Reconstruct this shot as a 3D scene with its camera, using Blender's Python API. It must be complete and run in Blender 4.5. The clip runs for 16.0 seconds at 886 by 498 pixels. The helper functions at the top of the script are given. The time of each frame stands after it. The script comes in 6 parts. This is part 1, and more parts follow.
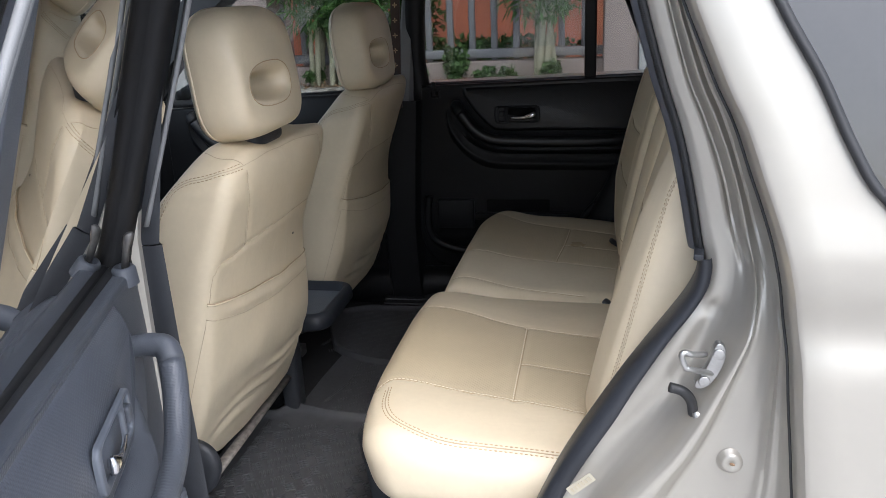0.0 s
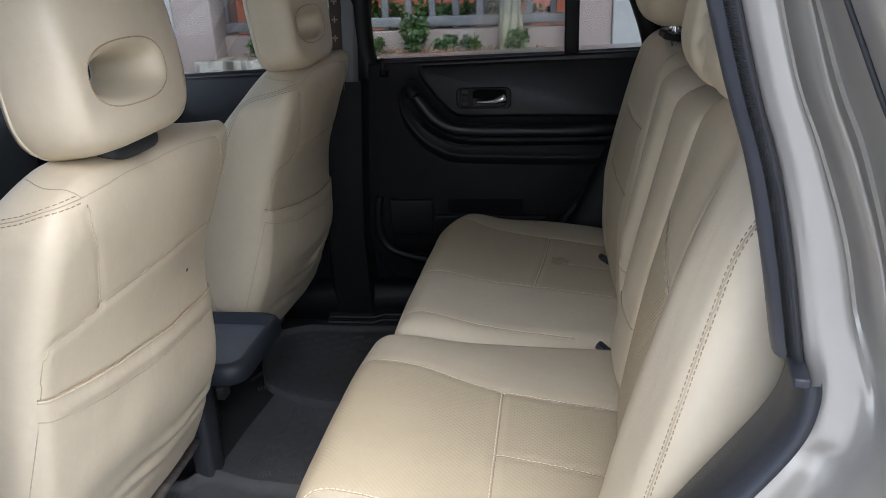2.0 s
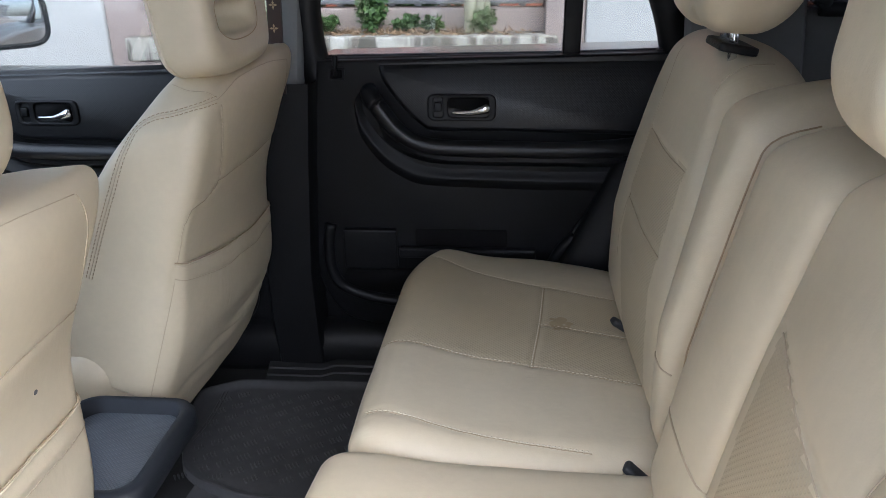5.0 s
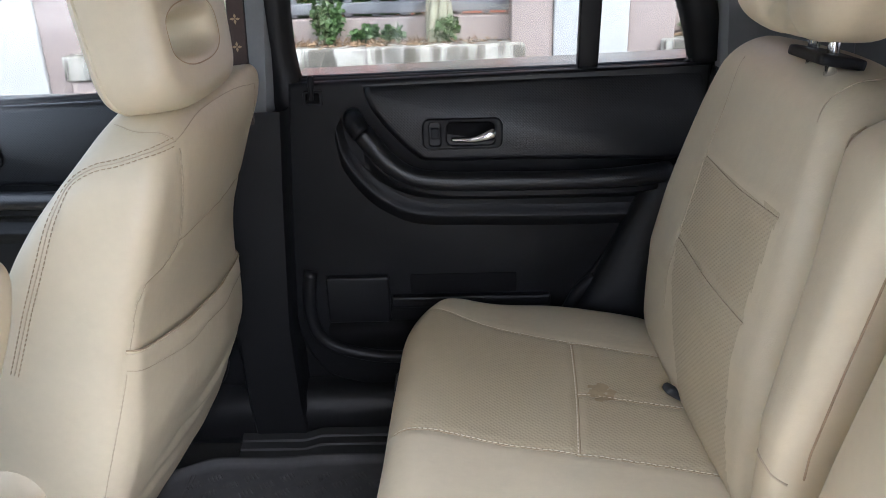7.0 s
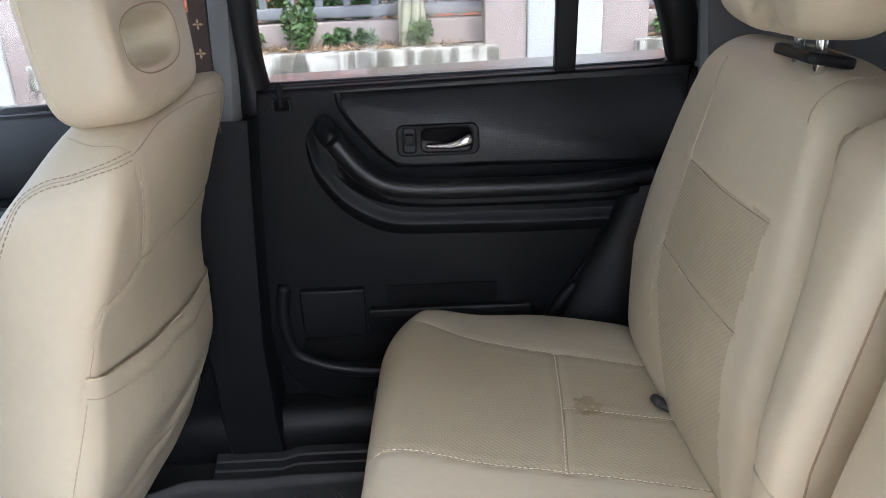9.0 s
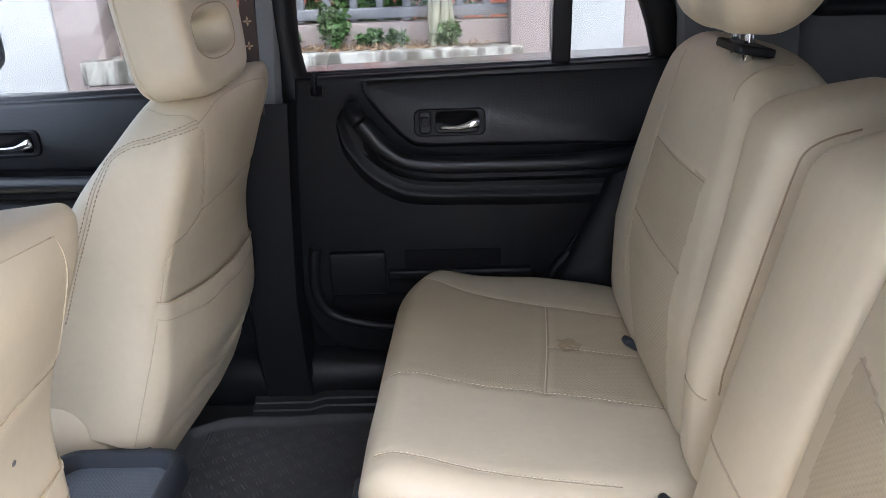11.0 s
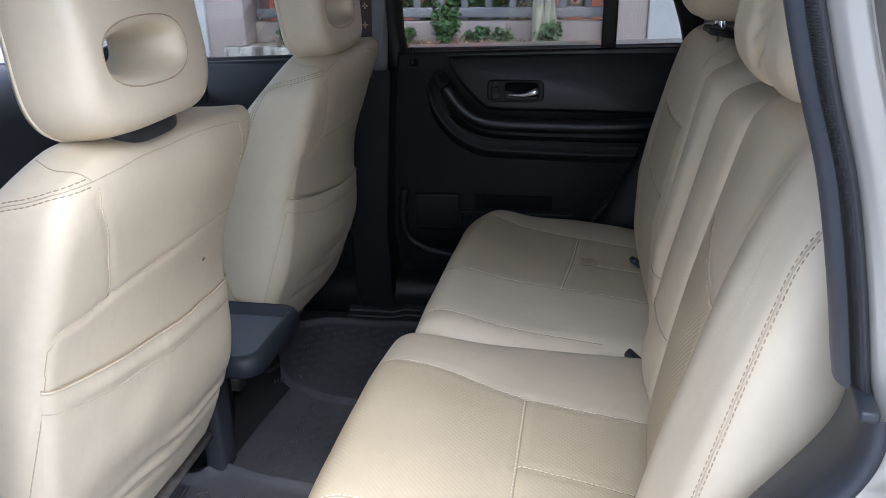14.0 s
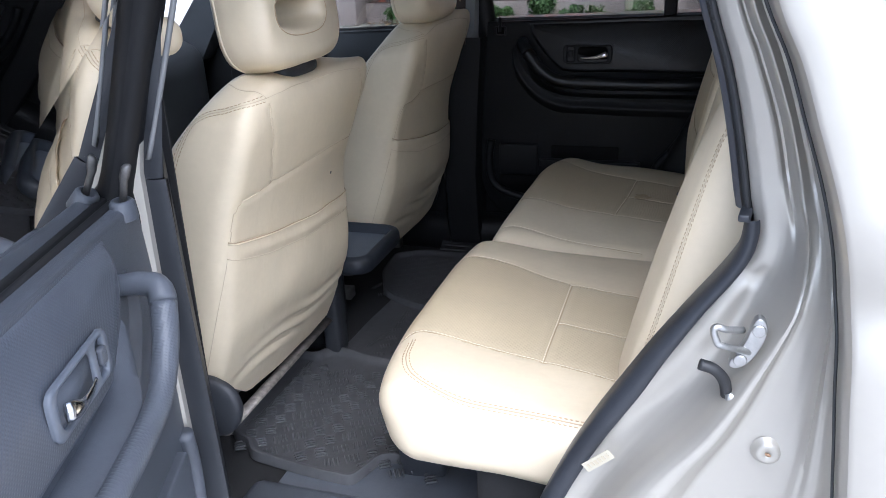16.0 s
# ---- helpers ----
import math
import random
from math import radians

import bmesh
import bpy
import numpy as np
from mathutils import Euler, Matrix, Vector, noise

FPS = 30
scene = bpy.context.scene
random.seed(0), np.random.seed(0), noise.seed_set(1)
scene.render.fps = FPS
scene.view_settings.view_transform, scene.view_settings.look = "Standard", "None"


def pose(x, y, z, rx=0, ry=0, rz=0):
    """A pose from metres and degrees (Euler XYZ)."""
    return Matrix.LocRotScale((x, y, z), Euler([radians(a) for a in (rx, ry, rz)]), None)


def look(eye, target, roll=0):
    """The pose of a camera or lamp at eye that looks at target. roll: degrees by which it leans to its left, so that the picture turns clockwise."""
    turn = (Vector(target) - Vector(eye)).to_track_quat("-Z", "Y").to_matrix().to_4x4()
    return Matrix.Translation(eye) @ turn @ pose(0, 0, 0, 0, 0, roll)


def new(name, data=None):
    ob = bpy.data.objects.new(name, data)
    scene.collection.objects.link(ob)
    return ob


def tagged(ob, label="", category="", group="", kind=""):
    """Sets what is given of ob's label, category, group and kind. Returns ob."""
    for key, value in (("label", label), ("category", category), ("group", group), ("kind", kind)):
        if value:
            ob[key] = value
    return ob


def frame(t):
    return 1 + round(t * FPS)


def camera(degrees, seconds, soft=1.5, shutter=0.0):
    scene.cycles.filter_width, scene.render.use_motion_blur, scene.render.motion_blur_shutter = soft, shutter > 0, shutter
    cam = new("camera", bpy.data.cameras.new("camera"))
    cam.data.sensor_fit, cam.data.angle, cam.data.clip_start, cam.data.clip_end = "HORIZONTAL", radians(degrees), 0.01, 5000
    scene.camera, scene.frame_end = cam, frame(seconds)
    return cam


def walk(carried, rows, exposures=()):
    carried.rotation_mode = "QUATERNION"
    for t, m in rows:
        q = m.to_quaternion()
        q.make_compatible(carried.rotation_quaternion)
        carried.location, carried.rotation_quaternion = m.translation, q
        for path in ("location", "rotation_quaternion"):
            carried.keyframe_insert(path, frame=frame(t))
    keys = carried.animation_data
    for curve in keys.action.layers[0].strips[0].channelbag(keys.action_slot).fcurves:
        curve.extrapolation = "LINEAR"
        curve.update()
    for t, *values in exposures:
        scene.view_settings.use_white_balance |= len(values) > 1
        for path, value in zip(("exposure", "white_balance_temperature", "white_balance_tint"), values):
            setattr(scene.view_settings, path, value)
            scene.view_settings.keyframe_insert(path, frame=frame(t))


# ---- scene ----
cam = camera(60.0, 16.0, soft=0.5)
LEVEL = pose(-0.0218, -1.9399, -0.1476, 0, 1.956, 0)
PATH = [
    (0, (0.268, 0.314, 1.567), (-0.077, 2.178, 0.93), -0.7),
    (0.5, (0.225, 0.43, 1.567), (-0.068, 2.299, 0.92), -0.3),
    (1, (0.202, 0.517, 1.563), (-0.043, 2.386, 0.894), -0.5),
    (1.5, (0.209, 0.6, 1.552), (-0.027, 2.461, 0.86), -0.7),
    (2, (0.224, 0.709, 1.547), (-0.025, 2.56, 0.831), -0.4),
    (2.5, (0.231, 0.788, 1.552), (-0.03, 2.632, 0.821), 0.3),
    (3, (0.232, 0.826, 1.549), (-0.025, 2.67, 0.818), 0.6),
    (3.5, (0.207, 0.884, 1.55), (-0.01, 2.728, 0.808), 1.3),
    (4, (0.189, 0.971, 1.55), (0.01, 2.814, 0.793), 1.6),
    (6.3, (0.073, 1.233, 1.534), (0.013, 3.074, 0.755), 0.5),
    (6.5, (0.062, 1.262, 1.532), (0.016, 3.106, 0.759), 0.4),
    (7, (0.052, 1.327, 1.525), (0.039, 3.179, 0.77), 0.4),
    (7.5, (0.046, 1.372, 1.523), (0.066, 3.228, 0.779), 0.5),
    (8, (0.046, 1.391, 1.521), (0.087, 3.248, 0.778), 0.6),
    (8.5, (0.05, 1.388, 1.519), (0.095, 3.245, 0.776), 0.3),
    (9, (0.053, 1.37, 1.52), (0.097, 3.224, 0.772), -0.2),
    (11.5, (0.124, 1.086, 1.54), (0.023, 2.942, 0.802), -0.1),
    (12, (0.17, 0.999, 1.547), (-0.009, 2.851, 0.813), -0.1),
    (12.5, (0.193, 0.915, 1.547), (-0.026, 2.763, 0.813), 0.2),
    (13, (0.2, 0.871, 1.54), (-0.048, 2.716, 0.809), 0.6),
    (13.5, (0.206, 0.833, 1.535), (-0.073, 2.674, 0.805), 0.8),
    (14, (0.213, 0.757, 1.535), (-0.094, 2.592, 0.802), 1.0),
    (14.5, (0.229, 0.65, 1.538), (-0.119, 2.478, 0.806), 0.8),
    (15, (0.246, 0.565, 1.545), (-0.164, 2.382, 0.817), 0.7),
    (15.5, (0.277, 0.505, 1.551), (-0.207, 2.299, 0.811), 0.3),
    (16, (0.335, 0.416, 1.541), (-0.218, 2.177, 0.771), -0.5),
]
walk(cam, [(t, LEVEL @ look(eye, target, roll)) for t, eye, target, roll in PATH],
     exposures=[(0.0, 1.5, 6000, 11), (1.5, 1.7, 5800, 11), (4.0, 2.3, 5650, 11), (6.5, 3.1, 5850, 12), (8.0, 3.25, 5800, 12), (9.2, 3.25, 5800, 13), (11.5, 2.8, 5700, 14), (13.0, 2.3, 5350, 13), (16.0, 1.87, 5500, 12)])

# ---- world, sun, exposure ----
scene.view_settings.exposure = 0.0
world = bpy.data.worlds.new("overcast_sky")
scene.world = world
world.use_nodes = True
wn = world.node_tree.nodes
wl = world.node_tree.links
wn.clear()
w_out = wn.new("ShaderNodeOutputWorld")
w_bg = wn.new("ShaderNodeBackground")
w_sky = wn.new("ShaderNodeTexSky")
w_sky.sky_type = "NISHITA"
w_sky.sun_disc = False
w_sky.sun_elevation = radians(57)
w_sky.sun_rotation = radians(151)
w_sky.dust_density = 4.0
w_sky.air_density = 1.0
w_hsv = wn.new("ShaderNodeHueSaturation")
w_hsv.inputs["Saturation"].default_value = 0.55
w_bg.inputs["Strength"].default_value = 0.15
wl.new(w_sky.outputs[0], w_hsv.inputs["Color"])
wl.new(w_hsv.outputs[0], w_bg.inputs["Color"])
wl.new(w_bg.outputs[0], w_out.inputs["Surface"])
sun_data = bpy.data.lights.new("sun", "SUN")
sun_data.energy = 0.6
sun_data.angle = radians(75)
sun_data.color = (1.0, 0.96, 0.9)
sun = new("sun", sun_data)
sun.matrix_world = look((1.7, -3.1, 6.0), (0.0, 0.0, 0.6))

# ---- materials ----
def material(name, color, rough=0.5, metal=0.0, vary=0.12, scale=14.0, bump=0.0, bump_scale=300.0, spec=0.5, coat=0.0, coord="Object", dark=None):
    """A procedural surface: base colour varied at two scales, roughness varied, fine relief."""
    m = bpy.data.materials.new(name)
    m.use_nodes = True
    n, l = m.node_tree.nodes, m.node_tree.links
    b = n["Principled BSDF"]
    b.inputs["Metallic"].default_value = metal
    b.inputs["Specular IOR Level"].default_value = spec
    b.inputs["Coat Weight"].default_value = coat
    b.inputs["Coat Roughness"].default_value = 0.05
    tc = n.new("ShaderNodeTexCoord")
    big = n.new("ShaderNodeTexNoise")
    big.inputs["Scale"].default_value = scale
    big.inputs["Detail"].default_value = 5
    l.new(tc.outputs[coord], big.inputs["Vector"])
    fine = n.new("ShaderNodeTexNoise")
    fine.inputs["Scale"].default_value = scale * 11
    fine.inputs["Detail"].default_value = 3
    l.new(tc.outputs[coord], fine.inputs["Vector"])
    add = n.new("ShaderNodeMath")
    add.operation = "MULTIPLY_ADD"
    add.inputs[1].default_value = 0.35
    l.new(fine.outputs["Fac"], add.inputs[0])
    l.new(big.outputs["Fac"], add.inputs[2])
    ramp = n.new("ShaderNodeValToRGB")
    ramp.color_ramp.elements[0].position = 0.42
    ramp.color_ramp.elements[1].position = 0.95
    lo = dark or tuple(c * (1 - vary) for c in color)
    hi = tuple(min(1, c * (1 + vary * 0.6)) for c in color)
    ramp.color_ramp.elements[0].color = (*lo, 1)
    ramp.color_ramp.elements[1].color = (*hi, 1)
    l.new(add.outputs[0], ramp.inputs["Fac"])
    l.new(ramp.outputs["Color"], b.inputs["Base Color"])
    rr = n.new("ShaderNodeMapRange")
    rr.inputs["To Min"].default_value = max(0.02, rough * 0.85)
    rr.inputs["To Max"].default_value = min(1, rough * 1.15)
    l.new(big.outputs["Fac"], rr.inputs["Value"])
    l.new(rr.outputs[0], b.inputs["Roughness"])
    if bump:
        bn = n.new("ShaderNodeTexNoise")
        bn.inputs["Scale"].default_value = bump_scale
        bn.inputs["Detail"].default_value = 3
        l.new(tc.outputs[coord], bn.inputs["Vector"])
        bp = n.new("ShaderNodeBump")
        bp.inputs["Strength"].default_value = bump
        bp.inputs["Distance"].default_value = 0.002
        l.new(bn.outputs["Fac"], bp.inputs["Height"])
        l.new(bp.outputs[0], b.inputs["Normal"])
    return m


def dotted(m, pitch, strength, cell=0.32, flat="z"):
    """Adds a regular field of small pits to a material made by material()."""
    n, l = m.node_tree.nodes, m.node_tree.links
    tc = n.new("ShaderNodeTexCoord")
    mp = n.new("ShaderNodeMapping")
    mp.inputs["Scale"].default_value = tuple(0.0 if k == flat else 1 / pitch for k in "xyz")
    mp.inputs["Rotation"].default_value = tuple(radians(45) if k == flat else 0.0 for k in "xyz")
    l.new(tc.outputs["Object"], mp.inputs["Vector"])
    vo = n.new("ShaderNodeTexVoronoi")
    vo.inputs["Scale"].default_value = 1.0
    vo.voronoi_dimensions = "3D"
    vo.inputs["Randomness"].default_value = 0.0
    l.new(mp.outputs[0], vo.inputs["Vector"])
    mr = n.new("ShaderNodeMapRange")
    mr.inputs["From Min"].default_value = cell * 0.6
    mr.inputs["From Max"].default_value = cell * 1.3
    l.new(vo.outputs["Distance"], mr.inputs["Value"])
    bp = n.new("ShaderNodeBump")
    bp.inputs["Strength"].default_value = strength
    bp.inputs["Distance"].default_value = 0.0015
    l.new(mr.outputs[0], bp.inputs["Height"])
    l.new(bp.outputs[0], n["Principled BSDF"].inputs["Normal"])
    return m


def glass(name, color, ior=1.5):
    """A thin pane: tinted see-through, with a mirror gloss that grows towards grazing angles."""
    m = bpy.data.materials.new(name)
    m.use_nodes = True
    n, l = m.node_tree.nodes, m.node_tree.links
    n.remove(n["Principled BSDF"])
    tr = n.new("ShaderNodeBsdfTransparent")
    tr.inputs["Color"].default_value = (*color, 1)
    gl = n.new("ShaderNodeBsdfGlossy")
    gl.inputs["Roughness"].default_value = 0.015
    fr = n.new("ShaderNodeFresnel")
    fr.inputs["IOR"].default_value = ior
    mx = n.new("ShaderNodeMixShader")
    l.new(fr.outputs[0], mx.inputs[0])
    l.new(tr.outputs[0], mx.inputs[1])
    l.new(gl.outputs[0], mx.inputs[2])
    l.new(mx.outputs[0], n["Material Output"].inputs["Surface"])
    return m


def creased(m, strength=0.13):
    """Adds soft stretched folds below the fine grain of a material made by material()."""
    n, l = m.node_tree.nodes, m.node_tree.links
    tc, mp, ns, bp = n.new("ShaderNodeTexCoord"), n.new("ShaderNodeMapping"), n.new("ShaderNodeTexNoise"), n.new("ShaderNodeBump")
    mp.inputs["Rotation"].default_value = (0.5, 0.2, 0.4)
    mp.inputs["Scale"].default_value = (16, 30, 11)
    ns.inputs["Scale"].default_value = 1.0
    ns.inputs["Detail"].default_value = 4
    ns.inputs["Distortion"].default_value = 0.8
    bp.inputs["Strength"].default_value = strength
    bp.inputs["Distance"].default_value = 0.006
    l.new(tc.outputs["Object"], mp.inputs["Vector"])
    l.new(mp.outputs[0], ns.inputs["Vector"])
    l.new(ns.outputs["Fac"], bp.inputs["Height"])
    top = n["Principled BSDF"].inputs["Normal"].links[0].from_node
    l.new(bp.outputs[0], top.inputs["Normal"])
    return m


LEATHER = creased(material("beige_leatherette", (0.65, 0.562, 0.408), 0.42, vary=0.07, scale=9, bump=0.06, bump_scale=520))
LEATHER_INSERT = dotted(material("perforated_beige_leatherette", (0.535, 0.452, 0.308), 0.50, vary=0.07, scale=9), 0.0052, 0.15)
LEATHER_BACK = dotted(material("perforated_beige_leatherette_back", (0.535, 0.452, 0.308), 0.50, vary=0.07, scale=9), 0.0052, 0.22, flat="x")
THREAD = material("tan_thread", (0.47, 0.35, 0.22), 0.8, vary=0.15)
THREAD_PALE = material("pale_thread", (0.76, 0.69, 0.55), 0.8, vary=0.15)
# Cabin black, set deeper than the open door's plastic to hold shade.
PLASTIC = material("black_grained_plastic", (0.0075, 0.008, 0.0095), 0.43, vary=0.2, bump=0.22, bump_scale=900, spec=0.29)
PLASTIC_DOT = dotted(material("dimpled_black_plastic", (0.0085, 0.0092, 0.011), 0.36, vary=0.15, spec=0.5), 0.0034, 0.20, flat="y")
PLASTIC_GREY = material("grey_pillar_plastic", (0.20, 0.205, 0.21), 0.55, vary=0.1, bump=0.15, bump_scale=700)
PLASTIC_DARK = material("charcoal_plastic", (0.032, 0.035, 0.041), 0.48, vary=0.2, bump=0.2, bump_scale=800)
SEAL_SLATE = material("slate_rubber_lip", (0.060, 0.065, 0.080), 0.42, vary=0.12, bump=0.08, bump_scale=700)
RUBBER = material("black_rubber_seal", (0.022, 0.023, 0.025), 0.55, vary=0.2, bump=0.1)
MAT_RUBBER = material("dark_grey_rubber_mat", (0.080, 0.081, 0.086), 0.58, vary=0.3, scale=7, bump=0.15, bump_scale=500, spec=0.35)
# Near-black for the door's hollows: their shade is put into the colour.
HOLLOW_SHADE = material("hollow_shade_black", (0.005, 0.005, 0.006), 0.8, vary=0.2, spec=0.2)
CARPET = material("black_carpet", (0.02, 0.02, 0.021), 0.95, vary=0.4, scale=30, bump=0.8, bump_scale=900)
PAINT = material("champagne_silver_paint", (0.41, 0.39, 0.346), 0.36, metal=0.45, vary=0.05, scale=5, coat=0.25)
CHROME = material("chrome", (0.75, 0.75, 0.76), 0.16, metal=1.0, vary=0.08)
STEEL = material("zinc_plated_steel", (0.46, 0.46, 0.45), 0.36, metal=0.9, vary=0.2, scale=60)
STEEL_DARK = material("worn_dark_steel", (0.17, 0.165, 0.16), 0.5, metal=0.7, vary=0.4, scale=60)
GLASS = glass("window_glass", (0.56, 0.58, 0.575))
GLASS_CLEAR = glass("windscreen_glass", (0.60, 0.63, 0.62))
GLASS_DARK = glass("privacy_glass", (0.16, 0.16, 0.165))
GLASS_DOOR = glass("tinted_door_glass", (0.09, 0.095, 0.10), 3.0)
HEADLINER = material("grey_headliner", (0.42, 0.41, 0.39), 0.95, vary=0.1, bump=0.4, bump_scale=900)
WALL_PINK = material("pale_pink_render", (0.37, 0.30, 0.277), 0.9, vary=0.14, scale=2.2, bump=0.3, bump_scale=60)
WALL_WHITE = material("white_painted_render", (0.49, 0.483, 0.476), 0.85, vary=0.06, scale=2.0, bump=0.2, bump_scale=60)
CONCRETE = material("weathered_white_concrete", (0.49, 0.47, 0.43), 0.95, vary=0.4, scale=6.5, bump=0.5, bump_scale=80, dark=(0.27, 0.245, 0.205))
cn, cl = CONCRETE.node_tree.nodes, CONCRETE.node_tree.links
c_tc, c_mp, c_ns = cn.new("ShaderNodeTexCoord"), cn.new("ShaderNodeMapping"), cn.new("ShaderNodeTexNoise")
c_mp.inputs["Scale"].default_value = (16, 16, 2.2)
c_ns.inputs["Scale"].default_value = 1.0
c_ns.inputs["Detail"].default_value = 6
c_ramp = cn.new("ShaderNodeValToRGB")
c_ramp.color_ramp.elements[0].position, c_ramp.color_ramp.elements[1].position = 0.43, 0.55
c_ramp.color_ramp.elements[0].color, c_ramp.color_ramp.elements[1].color = (0.16, 0.145, 0.12, 1), (1, 1, 1, 1)
c_mix = cn.new("ShaderNodeMixRGB")
c_mix.blend_type = "MULTIPLY"
c_mix.inputs[0].default_value = 0.85
cl.new(c_tc.outputs["Object"], c_mp.inputs["Vector"])
cl.new(c_mp.outputs[0], c_ns.inputs["Vector"])
cl.new(c_ns.outputs["Fac"], c_ramp.inputs["Fac"])
c_old = cn["Principled BSDF"].inputs["Base Color"].links[0].from_socket
cl.new(c_old, c_mix.inputs[1])
cl.new(c_ramp.outputs["Color"], c_mix.inputs[2])
cl.new(c_mix.outputs[0], cn["Principled BSDF"].inputs["Base Color"])
FENCE = material("grey_painted_concrete_baluster", (0.24, 0.24, 0.255), 0.8, vary=0.2, scale=8, bump=0.3, bump_scale=90)
ORANGE = material("orange_brick_wall", (0.42, 0.14, 0.08), 0.9, vary=0.3, scale=4)
ROAD = material("pale_concrete_paving", (0.42, 0.41, 0.395), 0.95, vary=0.3, scale=5, bump=0.6, bump_scale=120)
LEAF = material("green_leaves", (0.08, 0.15, 0.04), 0.55, vary=0.5, scale=12)
LEAF_DARK = material("dark_bamboo_leaves", (0.065, 0.15, 0.027), 0.55, vary=0.5, scale=12)
BAMBOO = material("grey_green_bamboo", (0.40, 0.385, 0.27), 0.6, vary=0.35, scale=15)
DRY_LEAF = material("dry_leaves", (0.34, 0.22, 0.13), 0.9, vary=0.45, scale=30)
BROWN = material("dark_brown_leatherette", (0.045, 0.024, 0.018), 0.5, vary=0.2)
GOLD_PRINT = material("tan_print", (0.42, 0.31, 0.18), 0.6, vary=0.1)
LABEL_PAPER = material("aged_paper_label", (0.40, 0.37, 0.29), 0.7, vary=0.15)
STAIN = material("brown_stain", (0.43, 0.335, 0.205), 0.6, vary=0.2)
MIRROR = material("mirror_glass", (0.85, 0.87, 0.88), 0.03, metal=1.0, vary=0.01)
BELT = material("black_webbing", (0.02, 0.02, 0.022), 0.75, vary=0.2, bump=0.4, bump_scale=700)
# The doors' black plastic again, with daylight and sky blue lifted into its colour.
LIT_PLASTIC = material("lit_dark_plastic", (0.088, 0.097, 0.115), 0.42, vary=0.2, bump=0.2, bump_scale=800)
LIT_DOT = dotted(material("lit_dimpled_plastic", (0.088, 0.097, 0.116), 0.40, vary=0.15), 0.0034, 0.20, flat="x")
SEAM = material("brown_seam_thread", (0.545, 0.455, 0.325), 0.8, vary=0.15)
TRIM_SLATE = material("slate_grey_trim_plastic", (0.026, 0.029, 0.036), 0.45, vary=0.15, bump=0.15, bump_scale=900)
# Brown for stitch rows, and for fold shade drawn as thin tubes.
SEAM_SHADE = material("seam_shade_brown", (0.43, 0.34, 0.225), 0.9, vary=0.15)
# Open door's handle bezel: plastic black with sky sheen put in its colour.
LIT_BEZEL = material("lit_handle_bezel", (0.135, 0.15, 0.178), 0.36, vary=0.12)
TRAY_INSET = dotted(material("ribbed_grey_tray_plastic", (0.105, 0.117, 0.135), 0.45, vary=0.2), 0.004, 0.5)

# ---- mesh helpers ----
from mathutils.bvhtree import BVHTree


def thing(name, label, category, at=(0, 0, 0), group="", kind=""):
    ob = new(name)
    ob.empty_display_size = 0.05
    ob.location = at
    return tagged(ob, label, category, group, kind)


def mesh_of(verts, faces, mats, smooth=True, index=None, auto=None):
    me = bpy.data.meshes.new("mesh")
    me.from_pydata([tuple(v) for v in verts], [], [tuple(f) for f in faces])
    for m in mats if isinstance(mats, (list, tuple)) else [mats]:
        me.materials.append(m)
    if index is not None:
        me.polygons.foreach_set("material_index", np.asarray(index, dtype=np.int32))
    if smooth:
        me.polygons.foreach_set("use_smooth", np.ones(len(me.polygons), dtype=bool))
        if auto:
            me.set_sharp_from_angle(angle=radians(auto))
    me.update()
    return me


def part(name, me, parent=None, label=""):
    """Links a mesh as one object, under a thing whose frame is the world's frame moved to its base."""
    ob = new(name, me)
    if parent is not None:
        ob.parent = parent
        base = Vector((0, 0, 0))
        p = parent
        while p is not None:
            base += p.location
            p = p.parent
        ob.location = -base
    return tagged(ob, label, "", "", "stuff" if name in ("stitching", "seal_ribs") else "")


def structure(name, me, label, category):
    return tagged(new(name, me), label, category, "", "structure")


